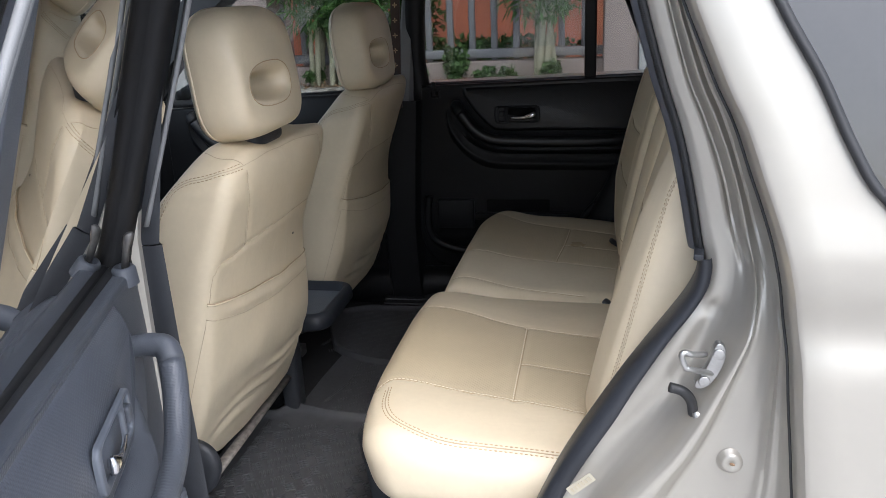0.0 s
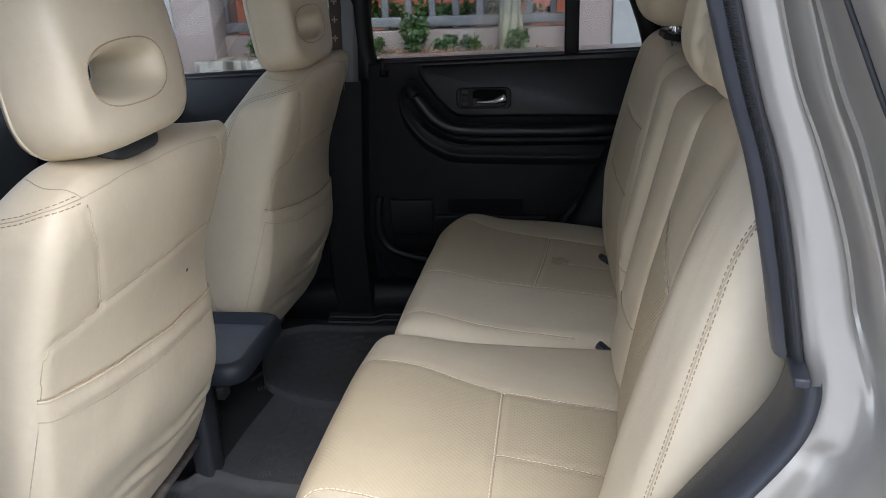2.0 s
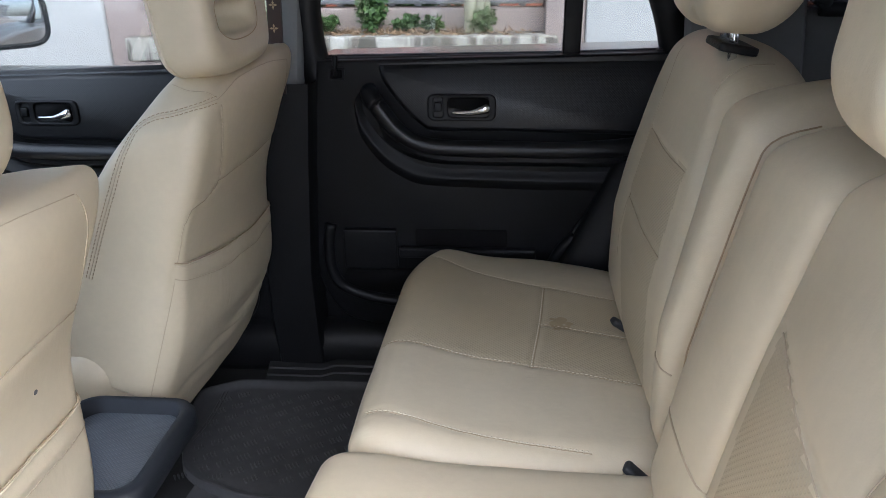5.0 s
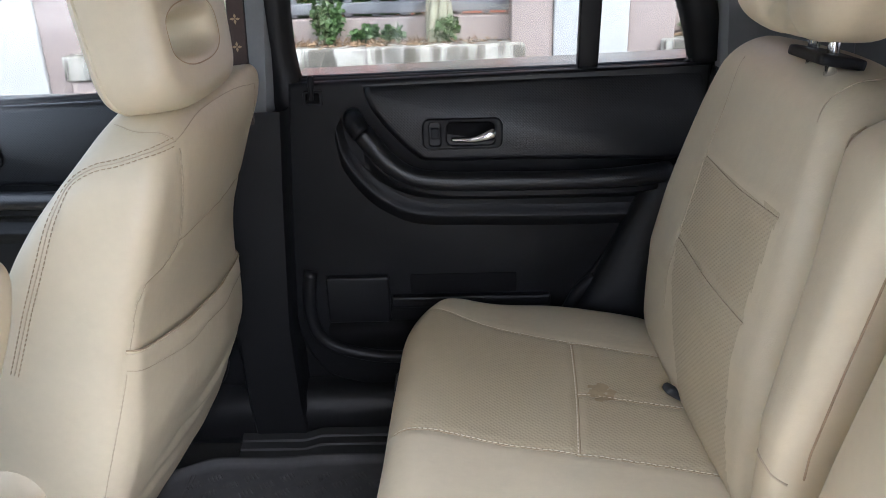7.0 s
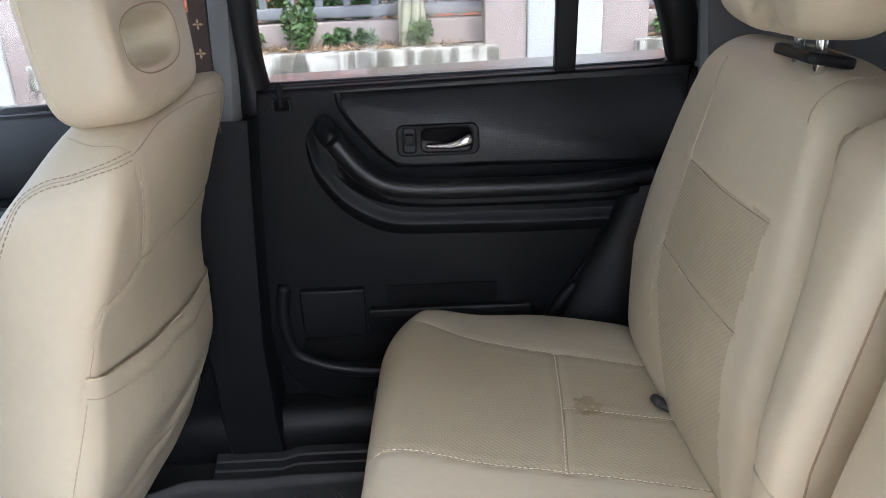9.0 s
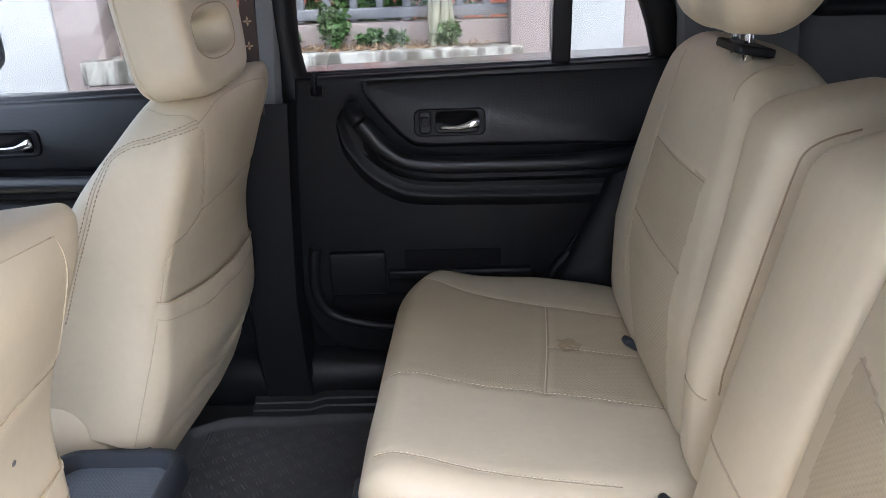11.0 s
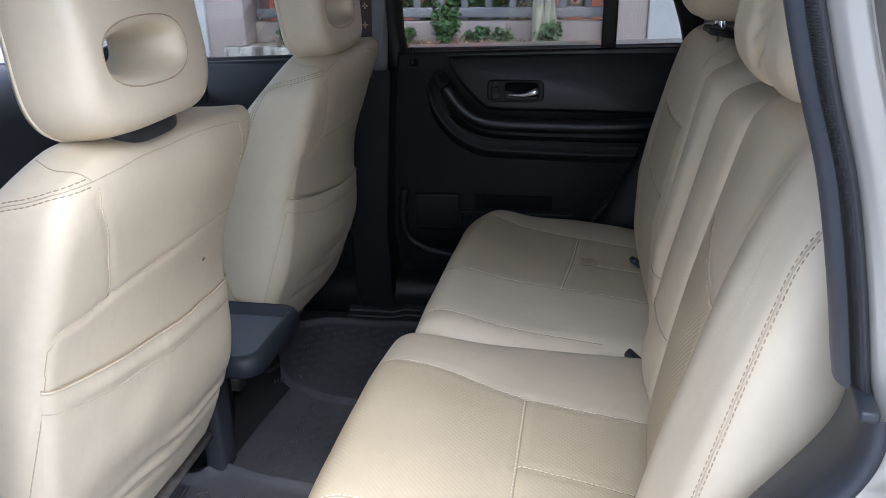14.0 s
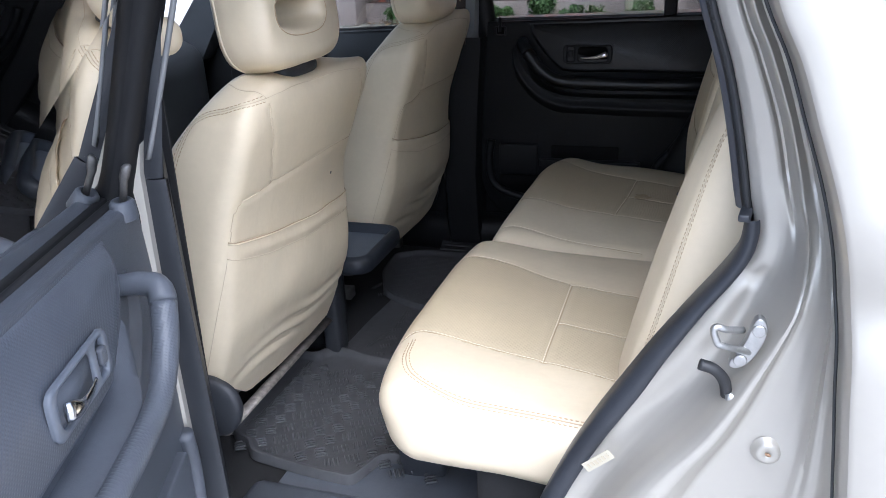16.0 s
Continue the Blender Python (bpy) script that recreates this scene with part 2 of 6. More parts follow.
def rounded_box(size, r, n, shape=None, power=2.0):
    """Vertices and quads of a box with round edges, centred on 0. n: cells along x, y and z. shape(v) moves an array of points."""
    sx, sy, sz = (s / 2 for s in size)
    nx, ny, nz = n
    idx, verts, faces = {}, [], []

    def spaced(k, h):
        t = np.linspace(-1, 1, k + 1)
        return t

    ax = [spaced(nx, sx), spaced(ny, sy), spaced(nz, sz)]

    def vid(i, j, k):
        key = (i, j, k)
        if key not in idx:
            idx[key] = len(verts)
            verts.append((ax[0][i] * sx, ax[1][j] * sy, ax[2][k] * sz))
        return idx[key]

    for i in range(nx):
        for j in range(ny):
            faces.append((vid(i, j, nz), vid(i + 1, j, nz), vid(i + 1, j + 1, nz), vid(i, j + 1, nz)))
            faces.append((vid(i, j, 0), vid(i, j + 1, 0), vid(i + 1, j + 1, 0), vid(i + 1, j, 0)))
    for i in range(nx):
        for k in range(nz):
            faces.append((vid(i, 0, k), vid(i + 1, 0, k), vid(i + 1, 0, k + 1), vid(i, 0, k + 1)))
            faces.append((vid(i, ny, k), vid(i, ny, k + 1), vid(i + 1, ny, k + 1), vid(i + 1, ny, k)))
    for j in range(ny):
        for k in range(nz):
            faces.append((vid(0, j, k), vid(0, j, k + 1), vid(0, j + 1, k + 1), vid(0, j + 1, k)))
            faces.append((vid(nx, j, k), vid(nx, j + 1, k), vid(nx, j + 1, k + 1), vid(nx, j, k + 1)))
    v = np.array(verts)
    rr = np.broadcast_to(np.array(r, dtype=float), (3,)) if np.ndim(r) else np.array([r, r, r], dtype=float)
    rr = np.minimum(rr, np.array([sx, sy, sz]) * 0.999)
    inner = np.array([sx, sy, sz]) - rr
    core = np.clip(v, -inner, inner)
    d = (v - core) / rr
    length = (np.abs(d) ** power).sum(axis=1) ** (1 / power)
    mx = np.abs(d).max(axis=1)
    fac = np.where(length > 1e-9, np.where(mx > 1e-9, mx / np.maximum(length, 1e-9), 1), 1)
    v = core + d * fac[:, None] * rr
    if shape:
        v = shape(v)
    return v, faces


def tube(path, radius, sides=8, closed=False, caps=True, flat=1.0, up=None):
    """A tube along a list of points."""
    P = [Vector(p) for p in path]
    n = len(P)
    verts, faces = [], []
    last = None
    for i, p in enumerate(P):
        a, b = P[(i - 1) % n] if (closed or i) else p, P[(i + 1) % n] if (closed or i < n - 1) else p
        d = (b - a).normalized()
        if last is None:
            ref = Vector(up) if up else (Vector((0, 0, 1)) if abs(d.z) < 0.9 else Vector((1, 0, 0)))
        else:
            ref = last
        s = d.cross(ref)
        s = s.normalized() if s.length > 1e-6 else d.orthogonal().normalized()
        u = s.cross(d).normalized()
        last = u
        rad = radius[i] if isinstance(radius, (list, tuple)) else radius
        for k in range(sides):
            a_ = 2 * math.pi * k / sides
            verts.append(p + s * math.cos(a_) * rad + u * math.sin(a_) * rad * flat)
    for i in range(n if closed else n - 1):
        for k in range(sides):
            i2 = (i + 1) % n
            faces.append((i * sides + k, i * sides + (k + 1) % sides, i2 * sides + (k + 1) % sides, i2 * sides + k))
    if caps and not closed:
        faces.append(tuple(range(sides - 1, -1, -1)))
        faces.append(tuple((n - 1) * sides + k for k in range(sides)))
    return verts, faces


def smooth_path(pts, per=8, closed=False):
    """Catmull-Rom through points."""
    P = [np.array(p, dtype=float) for p in pts]
    n = len(P)
    out = []
    for i in range(n if closed else n - 1):
        p0 = P[(i - 1) % n] if (closed or i > 0) else 2 * P[0] - P[1]
        p1, p2 = P[i], P[(i + 1) % n]
        p3 = P[(i + 2) % n] if (closed or i < n - 2) else 2 * P[-1] - P[-2]
        for k in range(per):
            t = k / per
            out.append(0.5 * (2 * p1 + (p2 - p0) * t + (2 * p0 - 5 * p1 + 4 * p2 - p3) * t * t + (3 * p1 - p0 - 3 * p2 + p3) * t ** 3))
    if not closed:
        out.append(P[-1])
    return out


def loft(rows, closed_u=False):
    """Quads between rows of points of equal length."""
    verts = [p for row in rows for p in row]
    m = len(rows[0])
    faces = []
    for i in range(len(rows) - 1):
        for k in range(m if closed_u else m - 1):
            k2 = (k + 1) % m
            faces.append((i * m + k, i * m + k2, (i + 1) * m + k2, (i + 1) * m + k))
    return verts, faces


def join(*sets):
    verts, faces = [], []
    for v, f in sets:
        o = len(verts)
        verts.extend([tuple(p) for p in v])
        faces.extend([tuple(i + o for i in q) for q in f])
    return verts, faces


def prism(outline, depth, bevel=0.0, holes=()):
    """An outline in the xy plane, extruded by depth along z, with a rounded-off rim of size bevel on the far side."""
    bm = bmesh.new()
    vs = [bm.verts.new((x, y, 0)) for x, y in outline]
    es = [bm.edges.new((vs[i], vs[(i + 1) % len(vs)])) for i in range(len(vs))]
    for h in holes:
        hv = [bm.verts.new((x, y, 0)) for x, y in h]
        es += [bm.edges.new((hv[i], hv[(i + 1) % len(hv)])) for i in range(len(hv))]
    if holes:
        bmesh.ops.triangle_fill(bm, edges=es, use_beauty=True)
    else:
        bm.faces.new(vs)
    bmesh.ops.recalc_face_normals(bm, faces=bm.faces)
    for f in bm.faces:
        if f.normal.z < 0:
            f.normal_flip()
    res = bmesh.ops.extrude_face_region(bm, geom=list(bm.faces))
    top = [g for g in res["geom"] if isinstance(g, bmesh.types.BMVert)]
    for v in top:
        v.co.z += depth
    bmesh.ops.recalc_face_normals(bm, faces=bm.faces)
    if bevel:
        tops = set(top)
        rim = [e for e in bm.edges if e.verts[0] in tops and e.verts[1] in tops and len(e.link_faces) == 2
               and abs(e.link_faces[0].normal.z - e.link_faces[1].normal.z) > 0.5]
        bmesh.ops.bevel(bm, geom=rim, offset=bevel, segments=3, affect="EDGES", profile=0.5)
    bm.verts.index_update()
    out = [tuple(v.co) for v in bm.verts], [tuple(v.index for v in f.verts) for f in bm.faces]
    bm.free()
    return out


def moved(vf, m):
    """Vertices through a matrix or a function."""
    if isinstance(m, Matrix):
        flip = m.determinant() < 0
        return [tuple(m @ Vector(v)) for v in vf[0]], [tuple(reversed(f)) if flip else f for f in vf[1]]
    return [tuple(m(v)) for v in vf[0]], vf[1]


def box(x0, x1, y0, y1, z0, z1, r=0.004):
    """A block with softened edges."""
    h = np.array([(x1 - x0) / 2, (y1 - y0) / 2, (z1 - z0) / 2])
    raw, f = rounded_box((2, 2, 2), 0.0001, (3, 3, 3))
    inner = h - min(r, *(h * 0.98))
    pts = np.sign(raw) * np.where(np.abs(raw) < 0.5, inner, h)
    core = np.clip(pts, -inner, inner)
    d = pts - core
    ln = np.linalg.norm(d, axis=1)
    pts = core + d * np.where(ln > 1e-9, np.abs(d).max(axis=1) / np.maximum(ln, 1e-9), 1)[:, None]
    return [tuple(p) for p in pts + np.array([(x0 + x1) / 2, (y0 + y1) / 2, (z0 + z1) / 2])], f


def surface_line(me_vf, pts, direction, lift=0.0):
    """Points dropped along a direction onto a mesh."""
    tree = BVHTree.FromPolygons([Vector(v) for v in me_vf[0]], me_vf[1])
    d = Vector(direction).normalized()
    out = []
    for p in pts:
        loc, nor, _, _ = tree.ray_cast(Vector(p) - d * 1.0, d, 3.0)
        if loc is not None:
            out.append(loc + nor * lift if nor.dot(d) < 0 else loc - nor * lift)
    return out


def stitches(line, length=0.0045, gap=0.0025, radius=0.0007, side=0.0):
    """Separate short threads along a line, as one mesh."""
    sets = []
    P = [Vector(p) for p in line]
    acc, i, pos = 0.0, 0, P[0].copy()
    total = sum((P[k + 1] - P[k]).length for k in range(len(P) - 1))
    cum = [0.0]
    for k in range(len(P) - 1):
        cum.append(cum[-1] + (P[k + 1] - P[k]).length)

    def at(s):
        k = max(0, min(len(P) - 2, int(np.searchsorted(cum, s)) - 1))
        t = (s - cum[k]) / max(1e-9, cum[k + 1] - cum[k])
        return P[k].lerp(P[k + 1], t)

    s = 0.0
    while s + length < total:
        sets.append(tube([at(s), at(s + length * 0.5), at(s + length)], [radius * 0.7, radius, radius * 0.7], 5))
        s += length + gap
    return join(*sets) if sets else ([], [])

# ---- seats ----
def groove(v, axis, side, lines, depth=0.0028, width=0.005):
    """Presses seam lines (pairs of the two other coordinates) into one face of an array of points."""
    others = [k for k in range(3) if k != axis]
    face = side * v[:, axis]
    lim = face.max() - 0.06
    for line in lines:
        L = np.array(smooth_path(line, 24))
        sel = np.where(face > lim)[0]
        d = np.full(len(sel), 9.0)
        for p in L:
            d = np.minimum(d, (v[sel, others[0]] - p[0]) ** 2 + (v[sel, others[1]] - p[1]) ** 2)
        v[sel, axis] -= side * depth * np.exp(-d / width ** 2)
    return v


def seam_part(vf, lines, axis, side, m, parent, double=True, off=0.0032):
    """The stitched threads along seam lines on one face of a cushion."""
    sets = []
    d = [0, 0, 0]
    d[axis] = -side
    for line in lines:
        L = smooth_path(line, 30)
        shifts = (off * 0.7,) if double else (off,)
        for sft in shifts:
            pts = []
            for i, p in enumerate(L):
                a, b = L[max(0, i - 1)], L[min(len(L) - 1, i + 1)]
                t = (b - a) / max(1e-9, np.linalg.norm(b - a))
                q = p + np.array([-t[1], t[0]]) * sft
                full = [0, 0, 0]
                oth = [k for k in range(3) if k != axis]
                full[oth[0]], full[oth[1]] = q
                pts.append(full)
            hitp = surface_line(vf, pts, d, 0.0002)
            if len(hitp) > 3:
                sets.append(stitches(hitp, 0.0048, 0.0022, 0.0009) if double else tube(hitp, 0.0009, 5))
    # dark tubes draw the shade of seam grooves too fine for the mesh
    if double:
        for line in lines:
            pts = smooth_path(line, 30)
            full = []
            oth = [k for k in range(3) if k != axis]
            for p in pts:
                q = [0, 0, 0]
                q[oth[0]], q[oth[1]] = p
                full.append(q)
            hitp = surface_line(vf, full, d, -0.0001)
            if len(hitp) > 3:
                part("seam", mesh_of(*moved(tube(hitp, 0.0008, 5), m), SEAM_SHADE), parent)
    if sets:
        return part("stitching", mesh_of(*moved(join(*sets), m), THREAD_PALE if double else SEAM), parent)


def snapped(vf, pts, per=10, lift=0.0002, shift=0.0):
    """A smooth line through rough points, laid on the nearest surface of a shape and moved sideways over it."""
    tree = BVHTree.FromPolygons([Vector(p) for p in vf[0]], vf[1])
    line = [tree.find_nearest(Vector(p))[:2] for p in smooth_path(pts, per)]
    out = []
    for i, (loc, nor) in enumerate(line):
        t = line[min(len(line) - 1, i + 1)][0] - line[max(0, i - 1)][0]
        q, n2 = tree.find_nearest(loc + nor.cross(t).normalized() * shift)[:2]
        out.append(q + n2 * lift)
    return out


def cushion_noise(v, amp, scale, seed):
    out = v.copy()
    for i in range(len(v)):
        out[i] += np.array(noise.noise_vector(Vector(v[i] * scale + seed))) * amp
    return out


def rear_cushion(y0, y1, x0, sides, cross, mid, extra, parent):
    """A rear seat cushion with perforated centre panel and stitched seams."""
    x1, zt, zb = 0.43, 0.785, 0.655
    cx, cy, cz = (x0 + x1) / 2, (y0 + y1) / 2, (zt + zb) / 2
    w, d, h = x1 - x0, y1 - y0, zt - zb
    lines = [[(px - cx, py - cy) for px, py in line] for line in (*sides, cross, mid, *extra)]
    near_side, far_side = ([p for p in smooth_path(line, 12)] for line in lines[:2])

    def inside(px, py):
        lo = np.interp(px, [p[0] for p in near_side], [p[1] for p in near_side])
        hi = np.interp(px, [p[0] for p in far_side], [p[1] for p in far_side])
        return lo < py < hi

    def shape(v):
        v = v.copy()
        top = np.clip((v[:, 2] + h / 2) / h, 0, 1)
        u = (v[:, 0] + w / 2) / w
        t = v[:, 1] / (d / 2)
        v[:, 2] += top * (0.012 * np.exp(-((u - 0.13) / 0.14) ** 2) - 0.010 * u - 0.010 * np.abs(t) ** 4)
        v[:, 0] += -0.016 * (1 - t ** 2) * (1 - u) ** 2 - 0.010 * (1 - top) * 0 + 0.03 * (1 - top) * (1 - u) ** 3
        v[:, 1] += np.sign(v[:, 1]) * 0.010 * np.sin(np.clip(top, 0, 1) * math.pi) * np.abs(t) ** 6
        out = -1 if y0 < -0.3 else 1
        edge = np.clip((out * t - 0.5) / 0.5, 0, 1)
        v[:, 0] += (0.018 if out < 0 else 0.055) * edge ** 2.5 * np.clip(1 - u * 2.5, 0, 1)
        v[:, 1] -= out * edge * (0.02 if out < 0 else 0.075) * np.clip((u - 0.55) / 0.45, 0, 1) ** 1.5
        if out > 0:
            v[:, 0] -= 0.026 * np.clip(-t, 0, 1) ** 1.5 * np.clip(1 - u * 2, 0, 1)
        v[:, 2] -= (0.018 if out < 0 else 0.006) * edge ** 2 * np.clip((u - 0.4) / 0.6, 0, 1)
        v = groove(v, 2, 1, lines)
        return v

    vf = rounded_box((w, d, h), (0.05, 0.035, 0.045), (84, int(d / 0.0065), 20), shape)
    v = cushion_noise(vf[0], 0.0022, 9.0, y0)
    vf = (v, vf[1])
    m = Matrix.Translation((cx, cy, cz))
    idx = []
    for f in vf[1]:
        c = v[list(f)].mean(axis=0)
        idx.append(1 if c[2] > h * 0.1 and inside(c[0], c[1]) else 0)
    ob = part("cushion", mesh_of(*moved(vf, m), [LEATHER, LEATHER_INSERT], index=idx), parent)
    seam_part(vf, lines, 2, 1, m, ob)
    rim = [(x1 - 0.06, y0 + 0.018, 0), (x0 + 0.22, y0 + 0.016, 0), (x0 + 0.12, y0 + 0.020, 0), (x0 + 0.065, y0 + 0.040, 0), (x0 + 0.038, y0 + 0.080, 0), (x0 + 0.030, y0 + 0.135, 0)]
    if y0 < -0.3:
        for k in (0.0, 0.008):
            pts = [(p[0] - cx + k, p[1] - cy + k, 0) for p in smooth_path(rim, 26)]
            hitp = surface_line(vf, pts, (0, 0, -1), 0.0003)
            part("stitching", mesh_of(*moved(stitches(hitp, 0.0048, 0.0028, 0.0010), m), THREAD), ob)
        pts = [(p[0] - cx + 0.004, p[1] - cy + 0.004, 0) for p in smooth_path(rim, 26)]
        # the rim seam's fold shade, laid in as a dark tube
        part("seam", mesh_of(*moved(tube(surface_line(vf, pts, (0, 0, -1), 0.0), 0.0010, 5), m), SEAM_SHADE), ob)
    return ob


def rear_backrest(y0, y1, roll_y, parent, near):
    """A rear backrest: padded main panel with a perforated insert, and a narrow roll towards the middle of the car."""
    slope = math.atan(0.2)
    m = pose(0.353, 0, 0.765, 0, math.degrees(slope), 0)
    h, th = 0.50, 0.13
    ya, yb = (y0, roll_y) if near else (roll_y, y1)
    ra, rb = (roll_y - 0.022, y1) if near else (y0, roll_y)

    def panel(a, b, name, lines, insert, bulge):
        bulge = bulge if near else 0.014
        cy, w = (a + b) / 2, b - a

        def shape(v):
            v = v.copy()
            t = v[:, 1] / (w / 2)
            s = (v[:, 2] + h / 2) / h
            front = np.clip(0.5 - v[:, 0] / th, 0, 1)
            v[:, 0] -= front * bulge * (1 - np.abs(t) ** 2.2) * np.sin(np.clip(s * 0.9 + 0.1, 0, 1) * math.pi) ** 0.7
            v[:, 0] += front * 0.05 * np.clip(s - 0.80, 0, 1) ** 2 * 14 * 0.2
            v[:, 2] -= np.clip(s - 0.5, 0, 1) * 2 * 0.035 * np.abs(t) ** 3.5
            outer = -1 if near else 1
            if name == "backrest":
                wing = np.clip((outer * t - 0.10) / 0.55, 0, 1)
                wing = wing * wing * (3 - 2 * wing)
                v[:, 0] -= front * (0.018 + 0.034 * np.clip(1 - s, 0, 1)) * wing * (1.0 if near else 0.0)
                v[:, 1] -= outer * np.clip(outer * t, 0, 1) ** 2 * (0.9 * np.clip(s - 0.80, 0, 1) ** 2 if near else 0.445 * np.clip(s - 0.33, 0, 1) ** 2)
                v[:, 0] += front * 0.05 * np.clip((outer * t - 0.55) / 0.45, 0, 1) ** 2 * (0.0 if near else 1.0)
            zw = 0.765 + 0.98 * (v[:, 2] + h / 2)
            v[:, 0] += front * (0.0 if near else 0.024) * np.clip((0.93 - zw) / 0.14, 0, 1)
            if near:
                slide = np.interp(zw, [0.92, 1.05, 1.20, 1.25], [0.0, 0.0, -0.012, -0.04])
            else:
                slide = np.interp(zw, [0.90, 0.98, 1.08, 1.20, 1.26], [-0.012, 0.003, 0.018, 0.058, 0.075])
            inner = (1 + outer * -t) / 2 if name == "backrest" else (1 + outer * t) / 2
            v[:, 1] += slide * np.clip(inner, 0, 1) ** 1.5
            if name == "side_roll":
                v[:, 0] += front * 0.10 * np.clip((s - 0.86) / 0.14, 0, 1) ** 2
            v = groove(v, 0, -1, lines, 0.0034, 0.0045)
            return v

        vf = rounded_box((th, w, h), (0.045 if not near or w < 0.2 else 0.024, (0.024 if near else 0.045) if w > 0.2 else 0.026, 0.05), (12, int(w / 0.0048), 84), shape)
        v = cushion_noise(vf[0], 0.002, 8.0, a)
        vf = (v, vf[1])
        mm = m @ Matrix.Translation((th / 2, cy, h / 2))
        idx = []
        for f in vf[1]:
            c = v[list(f)].mean(axis=0)
            zc, yc = 0.765 + 0.98 * (c[2] + h / 2), c[1] + cy
            if near:
                ok = insert and c[0] < 0 and zc < 1.085 - 0.24 * max(0.0, -0.275 - yc) and -0.468 < yc < np.interp(zc, [0.80, 0.95, 1.09], [-0.29, -0.285, -0.272])
            else:
                ok = insert and c[0] < 0 and zc < 1.098 and np.interp(zc, [0.80, 0.85, 0.98], [0.09, 0.115, 0.136]) < yc < np.interp(zc, [0.80, 0.87, 0.98, 1.10], [0.27, 0.315, 0.369, 0.363])
            idx.append(1 if ok else 0)
        ob = part(name, mesh_of(*moved(vf, mm), [LEATHER, LEATHER_BACK], index=idx), parent)
        if lines:
            seam_part(vf, lines, 0, -1, mm, ob, double=False, off=0.003)
        return ob

    cy, w = (ya + yb) / 2, yb - ya
    def zl(z):
        return (z - 0.765) / 0.98 - h / 2

    if near:
        lines = [[(-0.468 - cy, zl(0.86)), (-0.468 - cy, zl(0.98)), (-0.468 - cy, zl(1.044)), (-0.475 - cy, zl(1.097)), (-0.494 - cy, zl(1.152)), (-0.533 - cy, zl(1.205))],
                 [(-0.272 - cy, zl(1.085)), (-0.37 - cy, zl(1.066)), (-0.468 - cy, zl(1.044))]]
    else:
        lines = [[(0.363 - cy, zl(1.100)), (0.25 - cy, zl(1.096)), (0.136 - cy, zl(1.097))], [(0.369 - cy, zl(0.985)), (0.25 - cy, zl(0.979)), (0.134 - cy, zl(0.977))]]
    main = panel(ya, yb, "backrest", lines, True, 0.03)
    panel(ra + 0.001, rb - 0.001, "side_roll", [], None, 0.016)
    vf = ([tuple(p.co) for p in main.data.vertices], [tuple(f.vertices) for f in main.data.polygons])
    if not near:
        fold = [(0, np.interp(z, [0.92, 0.98, 1.08, 1.20], [0.044, 0.056, 0.071, 0.112]) + 0.004, z) for z in np.linspace(0.92, 1.21, 40)]
        part("seam", mesh_of(*tube(surface_line(vf, fold, (1, 0, 0), 0.0), 0.0011, 6), SEAM), main)
        side = surface_line(vf, smooth_path([(0, 0.362, 0.88), (0, 0.366, 0.95), (0, 0.368, 0.985), (0, 0.365, 1.05), (0, 0.365, 1.10), (0, 0.360, 1.167), (0, 0.370, 1.225)], 8), (1, 0, 0), 0.0)
        part("seam", mesh_of(*tube(side, 0.0007, 6), SEAM), main)
        brow = snapped(vf, [(0.440, 0.140, 1.195), (0.449, 0.148, 1.210), (0.470, 0.155, 1.225), (0.520, 0.175, 1.232)], 10)
        part("seam", mesh_of(*tube(brow, 0.0007, 6), SEAM), main)
    if near:
        # seam along the corner of the outer bolster
        tree = BVHTree.FromPolygons([Vector(v) for v in vf[0]], vf[1])
        across = Vector((1, 1, 0)).normalized()
        side_way = Vector((1, -1, 0)).normalized()
        runs = {-0.0024: [], 0.0: [], 0.0024: []}
        for z in np.arange(0.80, 1.24, 0.010):
            corner = Vector((0.358 + 0.215 * (z - 1.0), y0 + 0.002, z))
            corner.x += 4.0 * max(0.0, z - 1.14) ** 2
            for off, run in runs.items():
                loc, nor, _, _ = tree.ray_cast(corner + side_way * off - across * 0.5, across, 1.0)
                if loc is not None:
                    run.append(loc + nor * 0.0004)
        for off, run in runs.items():
            part("stitching" if off else "seam", mesh_of(*(stitches(run, 0.0036, 0.0026, 0.0007) if off else tube(run, 0.0007, 6)), SEAM_SHADE if off else SEAM), main)
    roll = [o for o in parent.children if o.name.startswith("side_roll")][0]
    rvf = ([tuple(p.co) for p in roll.data.vertices], [tuple(f.vertices) for f in roll.data.polygons])
    y_line = rb - 0.010 if near else ra + 0.007
    pts = surface_line(rvf, [(0, y_line - (0.25 * max(0.0, z - 1.16) if near else 0.0), z) for z in np.linspace(0.90, 1.245, 60)], (1, 0, 0), 0.0003)
    part("seam", mesh_of(*tube(pts, 0.0010, 6), THREAD), roll)
    if near:
        part("stitching", mesh_of(*stitches([p + Vector((0, -0.005, 0)) for p in pts], 0.004, 0.003, 0.0009), THREAD), roll)
    pts = surface_line(rvf, [(0, y, 0.885 + 0.012 * math.sin((y - ra) / (rb - ra) * 3.14)) for y in np.linspace(ra + 0.012, rb - 0.012, 16)], (1, 0, 0), 0.0)
    part("seam", mesh_of(*tube(pts, 0.0016, 5), SEAM), roll)
    return main


